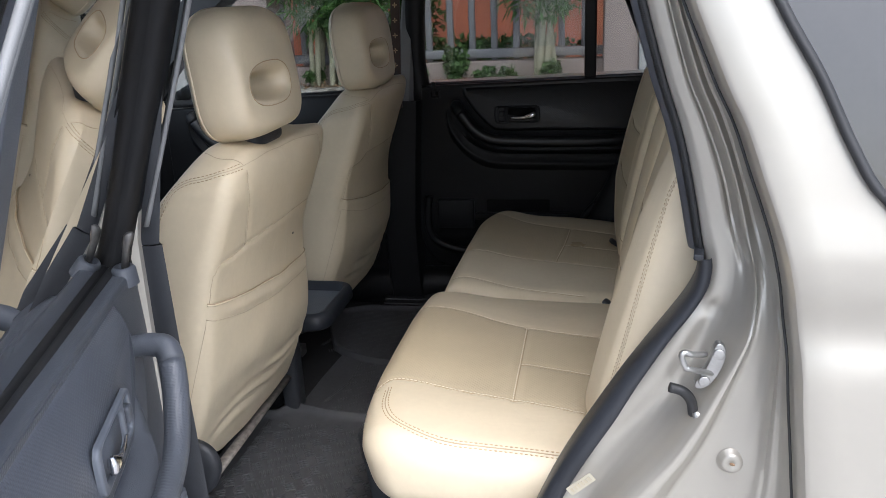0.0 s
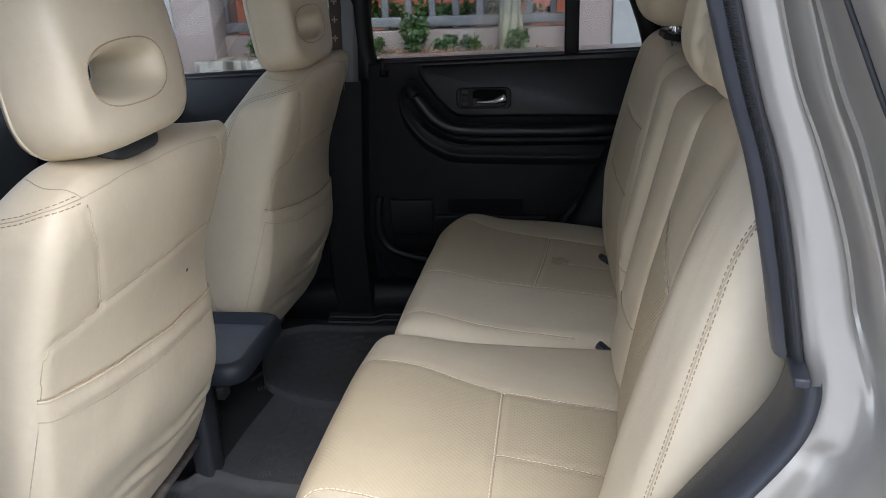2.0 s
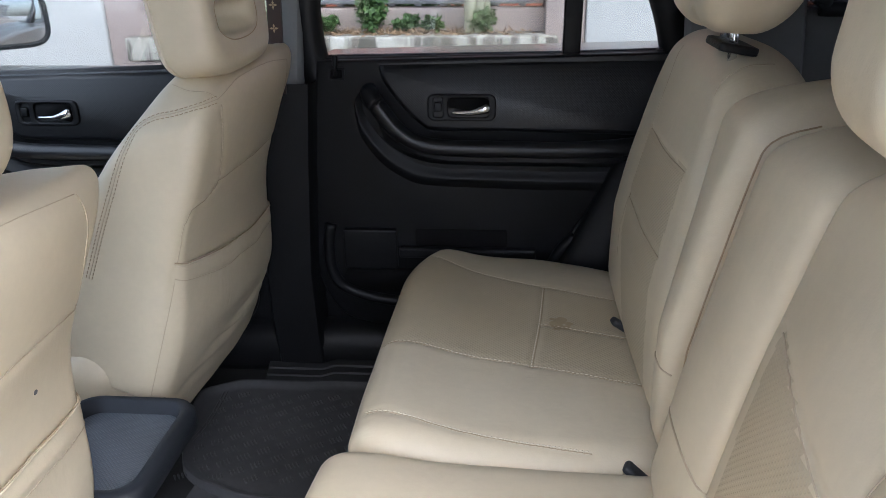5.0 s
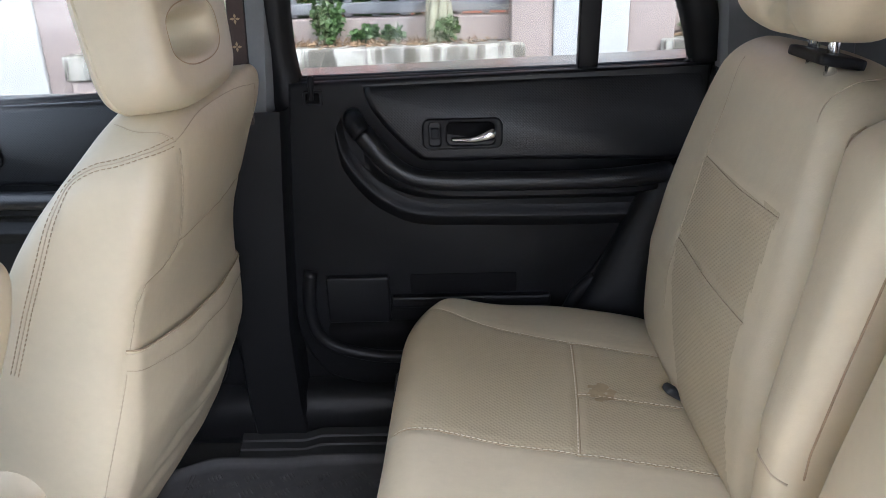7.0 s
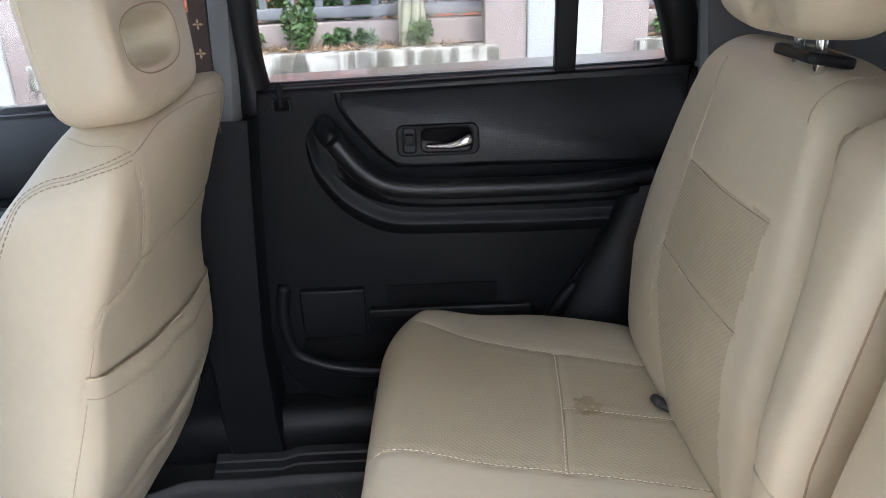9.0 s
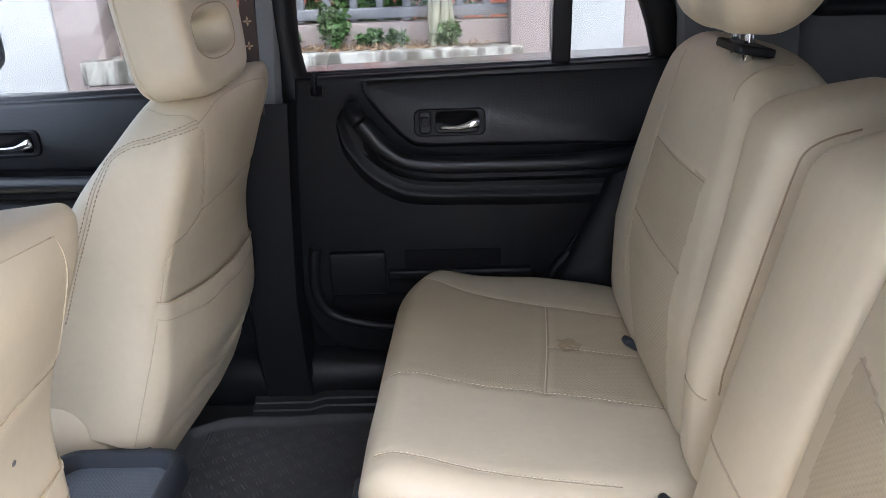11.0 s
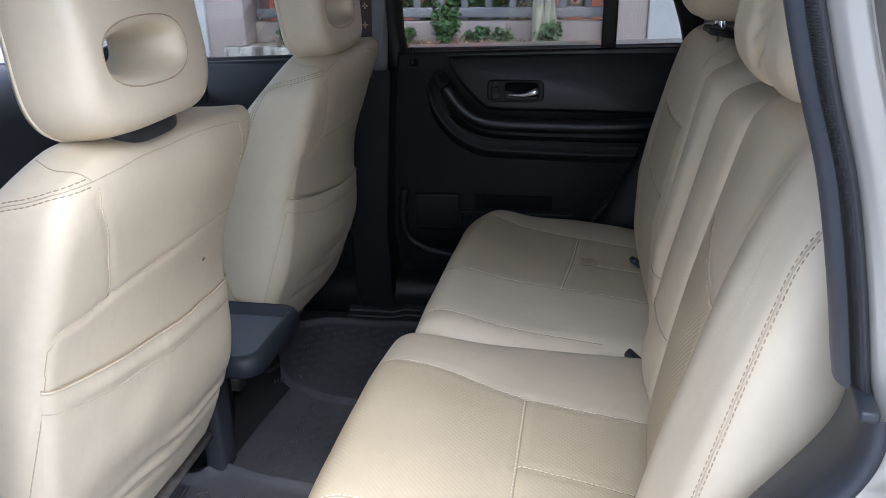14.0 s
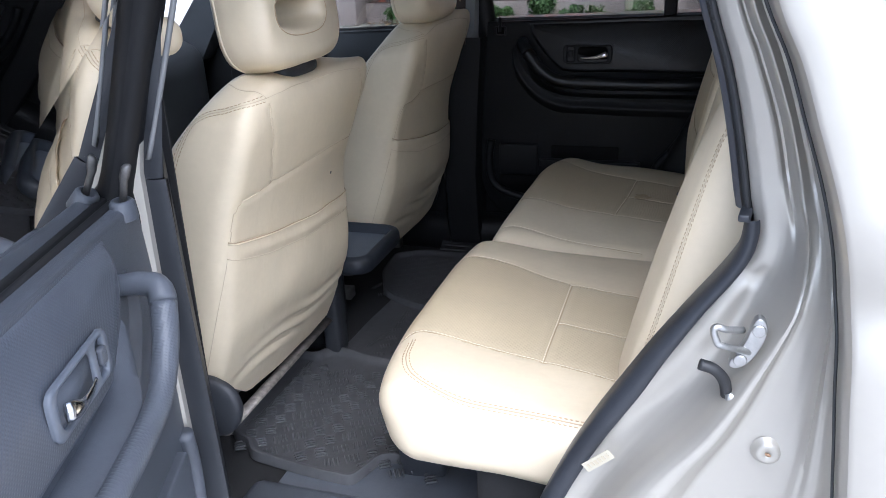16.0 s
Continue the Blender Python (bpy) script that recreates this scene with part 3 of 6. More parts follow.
def plain_headrest(c, parent):
    """A solid rear headrest on two posts over a plastic guide."""
    x, y, z = c

    def shape(v):
        v = v.copy()
        s = v[:, 2] / 0.11
        v[:, 0] += 0.012 * s
        v[:, 1] *= 1 - 0.10 * np.clip(-s, 0, 1) ** 2 - 0.05 * np.clip(s, 0, 1) ** 2
        v[:, 2] -= 0.02 * (np.abs(v[:, 1]) / 0.145) ** 3 * np.sign(s) * np.abs(s)
        face = np.clip(-v[:, 0] / 0.05, 0, 1)
        panel = 1 / (1 + np.exp((np.abs(v[:, 1] + 0.01) - 0.036) / 0.003))
        v[:, 0] += face * panel * (0.008 + 0.0022 * np.sin(v[:, 2] * 230 + 2 * np.sin(v[:, 1] * 60)) * np.clip(0.6 - s, 0, 1))
        return v

    vf = rounded_box((0.120, 0.31, 0.23), (0.045, 0.060, 0.060), (18, 80, 60), shape)
    v = cushion_noise(vf[0], 0.0016, 14.0, y)
    ob = part("headrest", mesh_of(*moved((v, vf[1]), pose(x, y, z, 0, 2, 0)), LEATHER), parent)
    rim = [(x - 0.045, y + a * 0.118, z + b * 0.088) for a, b in ((-1, 1), (-1.08, 0), (-0.9, -1), (0, -1.12), (0.9, -1), (1.08, 0), (1, 1), (0, 1.1))]
    part("piping", mesh_of(*tube(smooth_path(rim, 8, True), 0.0013, 6, True), LEATHER), ob)
    gx, gy = (x - 0.010, y - 0.019) if y > 0 else (x + 0.006, y + 0.004)
    for dy in (-0.023, 0.023):
        part("post", mesh_of(*tube([(gx, gy + dy, z - 0.18), (gx, gy + dy, z - 0.06)], 0.006, 12), CHROME), ob)
    part("guide", mesh_of(*moved(rounded_box((0.050, 0.084, 0.012), (0.008, 0.008, 0.004), (8, 14, 5), None, 3.0), pose(gx + 0.004, gy, z - 0.134, 0, 10, 0)), PLASTIC), ob)
    return ob


def ring_headrest(c, parent, tilt=14, W=0.143, hole=-0.024):
    """A headrest with an oval hole through it."""
    x, y, z = c
    H, T = 0.108, 0.056
    hw, hh = 0.060, 0.021
    nu, nv = 72, 64
    verts, faces = [], []

    def sp(a, p):
        return math.copysign(abs(a) ** p, a)

    for i in range(nu):
        th = 2 * math.pi * i / nu
        co, si = math.cos(th), math.sin(th)
        oy, oz = W * sp(co, 0.52), H * sp(si, 0.52)
        oy *= 1 + 0.05 * math.sin(th * 1) * -1
        iy, iz = hw * sp(co, 0.74) + hole, hh * sp(si, 0.74) - 0.022
        for j in range(nv):
            ph = 2 * math.pi * j / nv
            rear = math.sin(ph) >= 0
            r = 0.5 + 0.5 * sp(math.cos(ph), (0.72 if math.cos(ph) > 0 else 0.18) if rear else (0.6 if math.cos(ph) > 0 else 0.3))
            s = abs(math.sin(ph))
            depth = -0.45 * T + 1.30 * T * s ** 0.62 if rear else -0.45 * T - 0.40 * T * s ** 0.5
            flare = 1 + 0.2 * (1 - r) * s ** 2
            py, pz = iy * flare * (1 - r) + oy * r, iz * (1 - r) * (1 + 0.3 * (flare - 1)) + oz * r
            if not rear:
                py, pz = py * (1 - 0.24 * s), pz * (1 - 0.20 * s)
            verts.append((depth - 0.010 * (py / W) ** 2, py, pz))
    for i in range(nu):
        for j in range(nv):
            i2, j2 = (i + 1) % nu, (j + 1) % nv
            faces.append((i * nv + j, i * nv + j2, i2 * nv + j2, i2 * nv + j))
    m = pose(x, y, z, 0, tilt, 0)
    v = cushion_noise(np.array(verts), 0.0025, 14.0, y)
    ob = part("headrest", mesh_of(*moved((v, faces), m), LEATHER), parent)
    vf = (v, faces)
    loop = [(0, 0.082 * sp(math.cos(a), 0.78) + hole, 0.036 * sp(math.sin(a), 0.78) - 0.022) for a in np.linspace(0, 2 * math.pi, 80)]
    part("seam", mesh_of(*moved(tube(surface_line(vf, loop, (-1, 0, 0), 0.0), 0.0009, 5), m), THREAD), ob)
    edge = []
    for a in np.linspace(0, 2 * math.pi, 96, endpoint=False):
        edge.append((-0.45 * T - 0.010 * math.cos(a) ** 2, (W - 0.001) * sp(math.cos(a), 0.52) * (1 - 0.05 * math.sin(a)), (H - 0.001) * sp(math.sin(a), 0.52)))
    edge = cushion_noise(np.array(edge), 0.0025, 14.0, y)
    part("piping", mesh_of(*moved(tube([tuple(p) for p in edge], 0.0024, 6, True), m), LEATHER), ob)
    for dy in (-0.05, 0.05):
        part("post", mesh_of(*tube([(x - 0.045, y + dy, z - 0.20), (x - 0.03, y + dy, z - 0.08)], 0.006, 12), CHROME), ob)
    part("guide", mesh_of(*moved(rounded_box((0.070, 0.125, 0.028), (0.02, 0.03, 0.012), (8, 14, 6)), pose(x - 0.012, y + 0.012, z - 0.109, 0, 10, 0)), PLASTIC_DARK), ob)
    return ob


def front_seat(cy, name_label, parent_at):
    seat = thing("front_seat", name_label, "car seat", parent_at, "front seats")
    h, w, th = 0.59, 0.455, 0.135
    ang = math.degrees(math.atan(0.36))
    base = Vector((-0.30, cy, 0.95)) - Vector((0.339, 0, 0.941)) * 0.315
    m = Matrix.Translation(base) @ pose(0, 0, 0, 0, ang, 0) @ Matrix.Translation((-th / 2, 0, h / 2))
    yl = -w / 2
    up = 0.0 if cy < 0 else 0.010
    lines = [[(yl + 0.010, -0.250), (yl + 0.008, -0.19), (yl + 0.006, -0.10), (yl + 0.008, -0.02), (yl + 0.009, 0.023), (yl + 0.011, 0.062), (yl + 0.022, 0.090), (-0.160, 0.096), (-0.118, 0.104 + up)],
             [(-0.118, 0.104 + up), (-0.054, 0.106 + up), (0.082, 0.109), (w / 2 - 0.006, 0.097)],
             [(-0.118, 0.104 + up), (-0.138, 0.180), (-0.157, 0.224), (-0.161, 0.252)]]

    def shape(v):
        v = v.copy()
        s = v[:, 2] / h + 0.5
        t = v[:, 1] / (w / 2)
        rear = np.clip(v[:, 0] / th + 0.5, 0, 1)
        low = np.clip((0.62 - s) / 0.40, 0, 1)
        low = low * low * (3 - 2 * low)
        v[:, 1] *= 1 - np.where(t < 0, 0.07, -0.14) * np.clip((s - 0.62) / 0.38, 0, 1) ** 2
        v[:, 2] -= np.clip((s - 0.6) / 0.4, 0, 1) * (np.where(t < 0, 0.046, 0.004) * np.abs(t) ** 4 + 0.009 * np.exp(-((t + 0.1) / 0.5) ** 2))
        v[:, 0] += rear * (0.012 * (1 - t ** 2) * np.clip(s * 3, 0, 1) + 0.058 * low * (0.75 + 0.25 * t))
        v[:, 0] -= (1 - rear) * 0.036 * np.abs(t) ** 3 * np.clip(1.1 - s, 0, 1)
        v[:, 2] -= 0.014 * np.clip((s - 0.75) / 0.25, 0, 1)
        v[:, 0] += (1 - rear) * 0.048 * np.clip((s - 0.50) / 0.5, 0, 1) ** 1.5
        v[:, 2] -= (1 - rear) * 0.045 * np.clip((s - 0.55) / 0.45, 0, 1) ** 2 * np.abs(t) ** 2
        v[:, 0] -= rear * 0.018 * np.clip((s - 0.86) / 0.14, 0, 1) ** 2
        v[:, 2] += np.clip((0.12 - s) / 0.12, 0, 1) * (0.010 * np.sin(v[:, 1] * 31 + 1) + 0.06 * np.clip(-t, 0, 1) - 0.015)
        if cy < 0:
            v[:, 2] -= 0.022 * np.clip((s - 0.6) / 0.4, 0, 1) * np.clip((t + 0.6) / 0.6, 0, 1)
        return groove(v, 0, 1, lines, 0.0022, 0.0056)

    vf = rounded_box((th, w, h), (0.034, 0.030, 0.034), (22, 84, 112), shape, 2.4)
    v = cushion_noise(vf[0], 0.003, 7.0, cy)
    vf = (v, vf[1])
    back = part("backrest", mesh_of(*moved(vf, m), LEATHER), seat)
    for line in lines:
        part("seam", mesh_of(*moved(tube(snapped(vf, [(0.075, *q) for q in line], 14), 0.0007, 5), m), SEAM), back)
    # shoulder crest: one seam between two rows of stitches, from the side bolster over to the inner corner
    crest = [(-0.050, -0.227, -0.06), (-0.046, -0.227, 0.02), (-0.040, -0.228, 0.085), (-0.035, -0.221, 0.153), (-0.028, -0.207, 0.186), (-0.010, -0.202, 0.209), (0.018, -0.200, 0.226), (0.045, -0.190, 0.243), (0.058, -0.161, 0.252)]
    part("seam", mesh_of(*moved(tube(snapped(vf, crest, 14), 0.0008, 5), m), SEAM), back)
    for side in (-0.0045, 0.0045):
        part("stitching", mesh_of(*moved(stitches(snapped(vf, crest, 14, 0.0003, side), 0.0048, 0.0022, 0.0008), m), SEAM_SHADE), back)
    inner_side = 0.250 if cy < 0 else 0.265
    for run in ([(0.058, -0.161, 0.252), (0.055, -0.07, 0.002 + inner_side), (0.055, 0.06, inner_side), (0.060, 0.18, inner_side - 0.008)],
                [(0.058, -0.161, 0.252), (0.040, -0.167, 0.258), (0.014, -0.166, 0.253), (-0.012, -0.150, 0.245)],
                [(0.060, 0.184, inner_side - 0.009), (0.070, 0.196, 0.212), (0.070, 0.204, 0.15), (0.070, 0.210, 0.097)]):
        part("seam", mesh_of(*moved(tube(snapped(vf, run, 12), 0.0006, 5), m), SEAM), back)
    if cy < 0:
        spot = surface_line(vf, [(0, 0.128, 0.045)], (-1, 0, 0), 0.0)[0]
        part("snap_stud", mesh_of(*moved(rounded_box((0.003, 0.005, 0.005), 0.0012, (3, 4, 4)), m @ Matrix.Translation(spot)), STEEL_DARK), back)
    # the map pocket: slack cloth over the lower half
    ny, nz = 70, 60
    tree = BVHTree.FromPolygons([Vector(p) for p in vf[0]], vf[1])
    rows = []
    rnd = random.Random(int(cy * 100))
    hem_a, hem_z = [0.0, 0.10, 0.24, 0.30, 0.55, 0.85, 1.0], [-0.232, -0.278, -0.328, -0.338, -0.330, -0.322, -0.310]
    for k in range(nz + 1):
        row = []
        for i in range(ny + 1):
            a = i / ny
            py = yl + 0.011 + (w - 0.019) * a
            top = (0.024 if cy < 0 else 0.004) - 0.006 * math.sin(a * math.pi) - 0.044 * a
            hem = np.interp(a, hem_a, hem_z)
            pz = hem + (top - hem) * k / nz
            hitp = tree.ray_cast(Vector((0.5, py, max(pz, -0.252 + 0.045 * max(0.0, 0.5 - a)))), Vector((-1, 0, 0)))[0]
            px = (hitp.x if hitp else th / 2) - 0.10 * max(0.0, -0.262 - pz)
            edge = math.sin(math.pi * min(max(a, 0), 1)) ** 0.6
            low = 1 - k / nz
            gather = math.exp(-((pz + 0.255 - 0.05 * a) / 0.035) ** 2)
            loose = 1.0 if cy > 0 else 0.45
            slack = 0.0022 + edge * ((0.005 + 0.004 * (k / nz) ** 2) * loose
                                     + 0.0032 * math.sin(34 * (pz - 0.45 * py) + 3 * math.sin(9 * py)) * (0.3 + a) * (0.25 + 0.75 * low)
                                     + 0.0060 * gather * math.sin(150 * (pz - 0.10 * py) + 4 * math.sin(13 * py + cy)) * min(1.0, 0.25 + 1.3 * a)
                                     + 0.003 * noise.noise(Vector((py * 14, pz * 22, cy))))
            slack += 0.0035 * math.exp(-((pz - top + 0.018) / 0.010) ** 2) * min(1.0, 6 * a) * min(1.0, 6 * (1 - a))
            row.append((px + slack, py, pz))
        rows.append(row)
    inner = [[(p[0] - 0.0035, p[1], p[2]) for p in row] for row in rows]
    pk = join(loft(rows), ([p for r in inner for p in r], [tuple(reversed(f)) for f in loft(inner)[1]]),
              loft([rows[-1], inner[-1]]))
    pocket = part("map_pocket", mesh_of(*moved(pk, m), LEATHER), back, "slack gathered seat-back pocket")
    part("piping", mesh_of(*moved(tube([(p[0] - 0.0006, p[1], p[2] + 0.0006) for p in rows[nz]], 0.0019, 6), m), LEATHER), pocket)
    # dark tube along the hem for the shade of the pocket's gap
    part("seam", mesh_of(*moved(tube([(p[0] - 0.0012, p[1], p[2] + 0.0030) for p in rows[nz]], 0.0010, 5), m), SEAM_SHADE), pocket)
    part("seam", mesh_of(*moved(tube([(p[0] + 0.0001, p[1], p[2]) for p in rows[nz - 6]], 0.0007, 5), m), SEAM), pocket)
    ring_headrest((-0.268, cy - 0.012, 1.303), seat, -6) if cy < 0 else ring_headrest((-0.268, cy - 0.024, 1.298), seat, -6, 0.155, -0.040)
    # cushion, recliner cover, runner
    vfc = rounded_box((0.52, 0.49, 0.16), (0.06, 0.06, 0.06), (30, 30, 12))
    part("cushion", mesh_of(*moved((cushion_noise(vfc[0], 0.004, 8, cy), vfc[1]), pose(-0.68, cy, 0.70, 0, -4, 0)), LEATHER), seat)
    out = -1 if cy < 0 else 1
    vr = rounded_box((0.105, 0.035, 0.11), (0.045, 0.014, 0.05), (16, 6, 16))
    part("recliner_cover", mesh_of(*moved(vr, pose(-0.362 if cy < 0 else -0.395, cy + out * (0.236 if cy < 0 else 0.222), 0.662, 0, 20, 0)), PLASTIC_DARK if cy < 0 else PLASTIC), seat)
    for sgn in (-1, 1):
        part("runner", mesh_of(*box(-0.92, -0.46, cy + sgn * 0.19 - 0.018, cy + sgn * 0.19 + 0.018, 0.485, 0.515, 0.004), STEEL_DARK), seat)
    if cy < 0:
        part("cross_bar", mesh_of(*tube([(-0.378, cy - 0.20, 0.578), (-0.383, cy + 0.24, 0.582)], 0.0125, 8, flat=0.5), material("scratched_rusty_steel", (0.26, 0.235, 0.21), 0.55, metal=0.4, vary=0.5, scale=70, bump=0.3, bump_scale=300)), seat, "bare scratched metal bar")
    part("underframe", mesh_of(*box(-0.85, -0.45, cy - 0.19, cy + 0.19, 0.54, 0.62, 0.02), STEEL_DARK), seat)
    return seat


front_seat(-0.355, "beige leatherette front seat with ring headrest and pocketed back", (-0.5, -0.355, 0.48))
front_seat(0.382, "beige leatherette passenger seat with ring headrest and pocketed back", (-0.5, 0.382, 0.48))

near_rear = thing("rear_seat", "beige leatherette rear seat with perforated panels, wider half", "car seat", (0.2, -0.36, 0.48), "rear seats")
rear_cushion(-0.66, -0.040, -0.055, [[(-0.048, -0.512), (0.0, -0.490), (0.185, -0.514), (0.32, -0.545), (0.41, -0.56)], [(-0.035, -0.165), (0.07, -0.176), (0.19, -0.230), (0.345, -0.262), (0.41, -0.275)]],
             [(0.187, -0.514), (0.188, -0.38), (0.189, -0.230)], [(0.188, -0.384), (0.26, -0.40), (0.36, -0.424)], [], near_rear)
rear_backrest(-0.640, -0.072, -0.232, near_rear, True)
plain_headrest((0.472, -0.390, 1.360), near_rear)
far_rear = thing("rear_seat", "beige leatherette rear seat with a brown stain on its cushion", "car seat", (0.2, 0.3, 0.48), "rear seats")
rear_cushion(-0.035, 0.625, -0.008, [[(-0.005, 0.212), (0.10, 0.195), (0.228, 0.170), (0.375, 0.133), (0.41, 0.124)], [(0.045, 0.552), (0.15, 0.498), (0.258, 0.449), (0.39, 0.405), (0.41, 0.40)]],
             [(0.228, 0.170), (0.245, 0.306), (0.258, 0.449)], [(0.245, 0.306), (0.31, 0.288), (0.39, 0.268)], [[(-0.004, 0.026), (0.10, 0.008), (0.20, -0.008), (0.30, -0.018)]], far_rear)
rear_backrest(-0.040, 0.592, 0.050, far_rear, False)
plain_headrest((0.480, 0.235, 1.380), far_rear)

# ---- car shell ----
car = thing("car", "champagne silver estate car with its rear door wide open", "car", (0.4, 0, 0.0))

# opening edge, inner flange to outer skin, from the roof down to the sill
EDGE_SEAL = [(0.305, 1.60), (0.345, 1.45), (0.383, 1.318), (0.406, 1.25), (0.421, 1.19), (0.434, 1.125), (0.440, 1.086), (0.427, 1.044), (0.376, 0.967), (0.340, 0.911), (0.277, 0.802), (0.238, 0.717), (0.19, 0.60), (0.10, 0.50)]
EDGE_STEP = [(0.340, 1.60), (0.372, 1.45), (0.408, 1.322), (0.432, 1.265), (0.456, 1.202), (0.473, 1.135), (0.484, 1.085), (0.476, 1.031), (0.448, 0.964), (0.401, 0.874), (0.345, 0.80), (0.29, 0.70), (0.23, 0.58), (0.14, 0.47)]
EDGE_SKIN = [(0.345, 1.60), (0.380, 1.45), (0.428, 1.326), (0.452, 1.275), (0.470, 1.225), (0.490, 1.168), (0.507, 1.103), (0.517, 1.045), (0.523, 0.981), (0.532, 0.90), (0.538, 0.82), (0.53, 0.70), (0.48, 0.55), (0.38, 0.42)]


def rail_xz(pts, y, per=8, dx=0.0):
    return [(p[0] + dx, y, p[1]) for p in smooth_path(pts, per)]


def mix_rows(a, b, t):
    return [tuple(np.array(p) * (1 - t) + np.array(q) * t) for p, q in zip(a, b)]


def skin_y(x, z):
    y = 0.868 - 0.05 * max(0.0, (z - 1.15)) / 0.45 * 1.6
    y -= 0.012 * math.exp(-((z - 1.07) / 0.035) ** 2)
    y += 0.014 * (1 - min(1, abs(z - 0.85) / 0.35)) - 0.02 * max(0, x - 1.0) ** 2
    return y


def skin_rail(sgn, inset, dx):
    return [(p[0] + dx, sgn * (skin_y(p[0], p[2]) - inset), p[2]) for p in rail_xz(EDGE_SKIN, 0)]


def jamb_rows(sgn):
    seal = rail_xz(EDGE_SEAL, sgn * 0.690)

    def swept(first, last, t, y_low, y_high):
        rows_ = []
        for p, q in zip(rail_xz(first, 0), rail_xz(last, 0)):
            z = p[2] * (1 - t) + q[2] * t
            k = max(0.0, min(1.0, (z - 1.03) / 0.12))
            rows_.append((p[0] * (1 - t) + q[0] * t, sgn * (y_low * (1 - k) + y_high * k), z))
        return rows_

    def between(t, y_low, y_high):
        return swept(EDGE_SEAL, EDGE_STEP, t, y_low, y_high)

    def beyond(t, y_low, y_high):
        return swept(EDGE_STEP, EDGE_SKIN, t, y_low, y_high)

    rails = [seal, between(0.03, 0.728, 0.715), between(0.30, 0.738, 0.721), between(0.55, 0.740, 0.723), between(0.70, 0.744, 0.724), between(0.80, 0.751, 0.723), between(0.90, 0.764, 0.713), between(0.97, 0.776, 0.713),
             beyond(0.04, 0.788, 0.724), beyond(0.11, 0.795, 0.742), beyond(0.18, 0.795, 0.748), beyond(0.25, 0.788, 0.750), beyond(0.31, 0.779, 0.750), beyond(0.40, 0.778, 0.747), beyond(0.62, 0.785, 0.738),
             beyond(0.76, 0.794, 0.738), beyond(0.82, 0.804, 0.748), beyond(0.87, 0.802, 0.760), beyond(0.92, 0.806, 0.772),
             skin_rail(sgn, 0.038, -0.006), skin_rail(sgn, 0.012, -0.004), skin_rail(sgn, 0.004, 0.0)]
    dense = [rails[0]]
    for a, b in zip(rails, rails[1:]):
        dense += [mix_rows(a, b, t) for t in (0.34, 0.67, 1.0)]

    def pressed(p):
        """Hollows pressed into the sheet round the striker, the plug and the waist."""
        x, y, z = p
        d = 0.010 * math.exp(-(((x - 0.440) / 0.020) ** 2 + ((z - 0.995 - 0.7 * (x - 0.44)) / 0.040) ** 2))
        d += 0.007 * math.exp(-(((x - 0.452) / 0.022) ** 2 + ((z - 1.040) / 0.010) ** 2))
        d += 0.006 * math.exp(-(((x - 0.415) / 0.016) ** 2 + ((z - 0.950) / 0.016) ** 2))
        d += 0.010 * math.exp(-((z - 0.84 - 0.9 * (x - 0.32)) / 0.028) ** 2) * math.exp(-((x - 0.33) / 0.07) ** 2)
        d -= 0.004 * math.exp(-(((x - 0.474) / 0.022) ** 2 + ((z - 0.865) / 0.022) ** 2))
        return (x, y - sgn * d, z)

    keep = 4
    return dense[:keep] + [[pressed(p) for p in row] for row in dense[keep:-6]] + dense[-6:]


part("door_jamb", mesh_of(*loft(jamb_rows(-1)), PAINT, auto=60), car, "bare painted door jamb")

# outer quarter panel: follows the skin edge, with a swage above mid-height and the window above the belt


edge = skin_rail(-1, 0.004, 0.0)
rows = [edge, [(p[0] + 0.005, -skin_y(p[0], p[2]), p[2]) for p in edge]]
for k in range(1, 25):
    t = (k / 24) ** 1.3
    rows.append([(p[0] + 0.010 + t * (2.0 - p[0]), -skin_y(p[0] + t * (2.0 - p[0]), p[2]), p[2]) for p in edge])
part("quarter_panel", mesh_of(*loft(rows), PAINT), car, "glossy champagne silver quarter panel")

# quarter window: black rim and dark pane, set on the panel
Q = [(0.40, 1.54), (0.476, 1.390), (0.515, 1.322), (0.546, 1.258), (0.575, 1.212), (0.62, 1.185), (0.75, 1.178), (1.40, 1.185), (1.42, 1.54)]
ql = smooth_path(Q[:-1], 8) + [np.array(Q[-1])]
qrim = [(p[0], -skin_y(p[0], p[1]) - 0.003, p[1]) for p in ql]
part("window_seal", mesh_of(*tube(qrim, 0.009, 8, True, flat=0.6), RUBBER), car)
qv = [(p[0] + 0.004, -skin_y(p[0], p[1]) - 0.006, p[1]) for p in ql]
part("quarter_window", mesh_of(qv, [tuple(range(len(qv)))], material("dark_privacy_glass", (0.035, 0.033, 0.03), 0.06, vary=0.1, coat=1.0), smooth=False), car, "dark privacy glass")

# weatherstrips round the opening
seal_line = rail_xz(EDGE_SEAL, 0)
upper = [p for p in seal_line if p[2] > 1.104]
lower = [p for p in seal_line if p[2] <= 1.108]


def strip(line, section, flare=0.0):
    """A moulded strip: its section, as shifts in x and depths, swept along a line."""
    return loft([[(p[0] + dx + (flare * max(0.0, min(1.0, (1.0 - p[2]) / 0.12)) if k < 3 else 0.0), y, p[2]) for p in line] for k, (dx, y) in enumerate(section)])


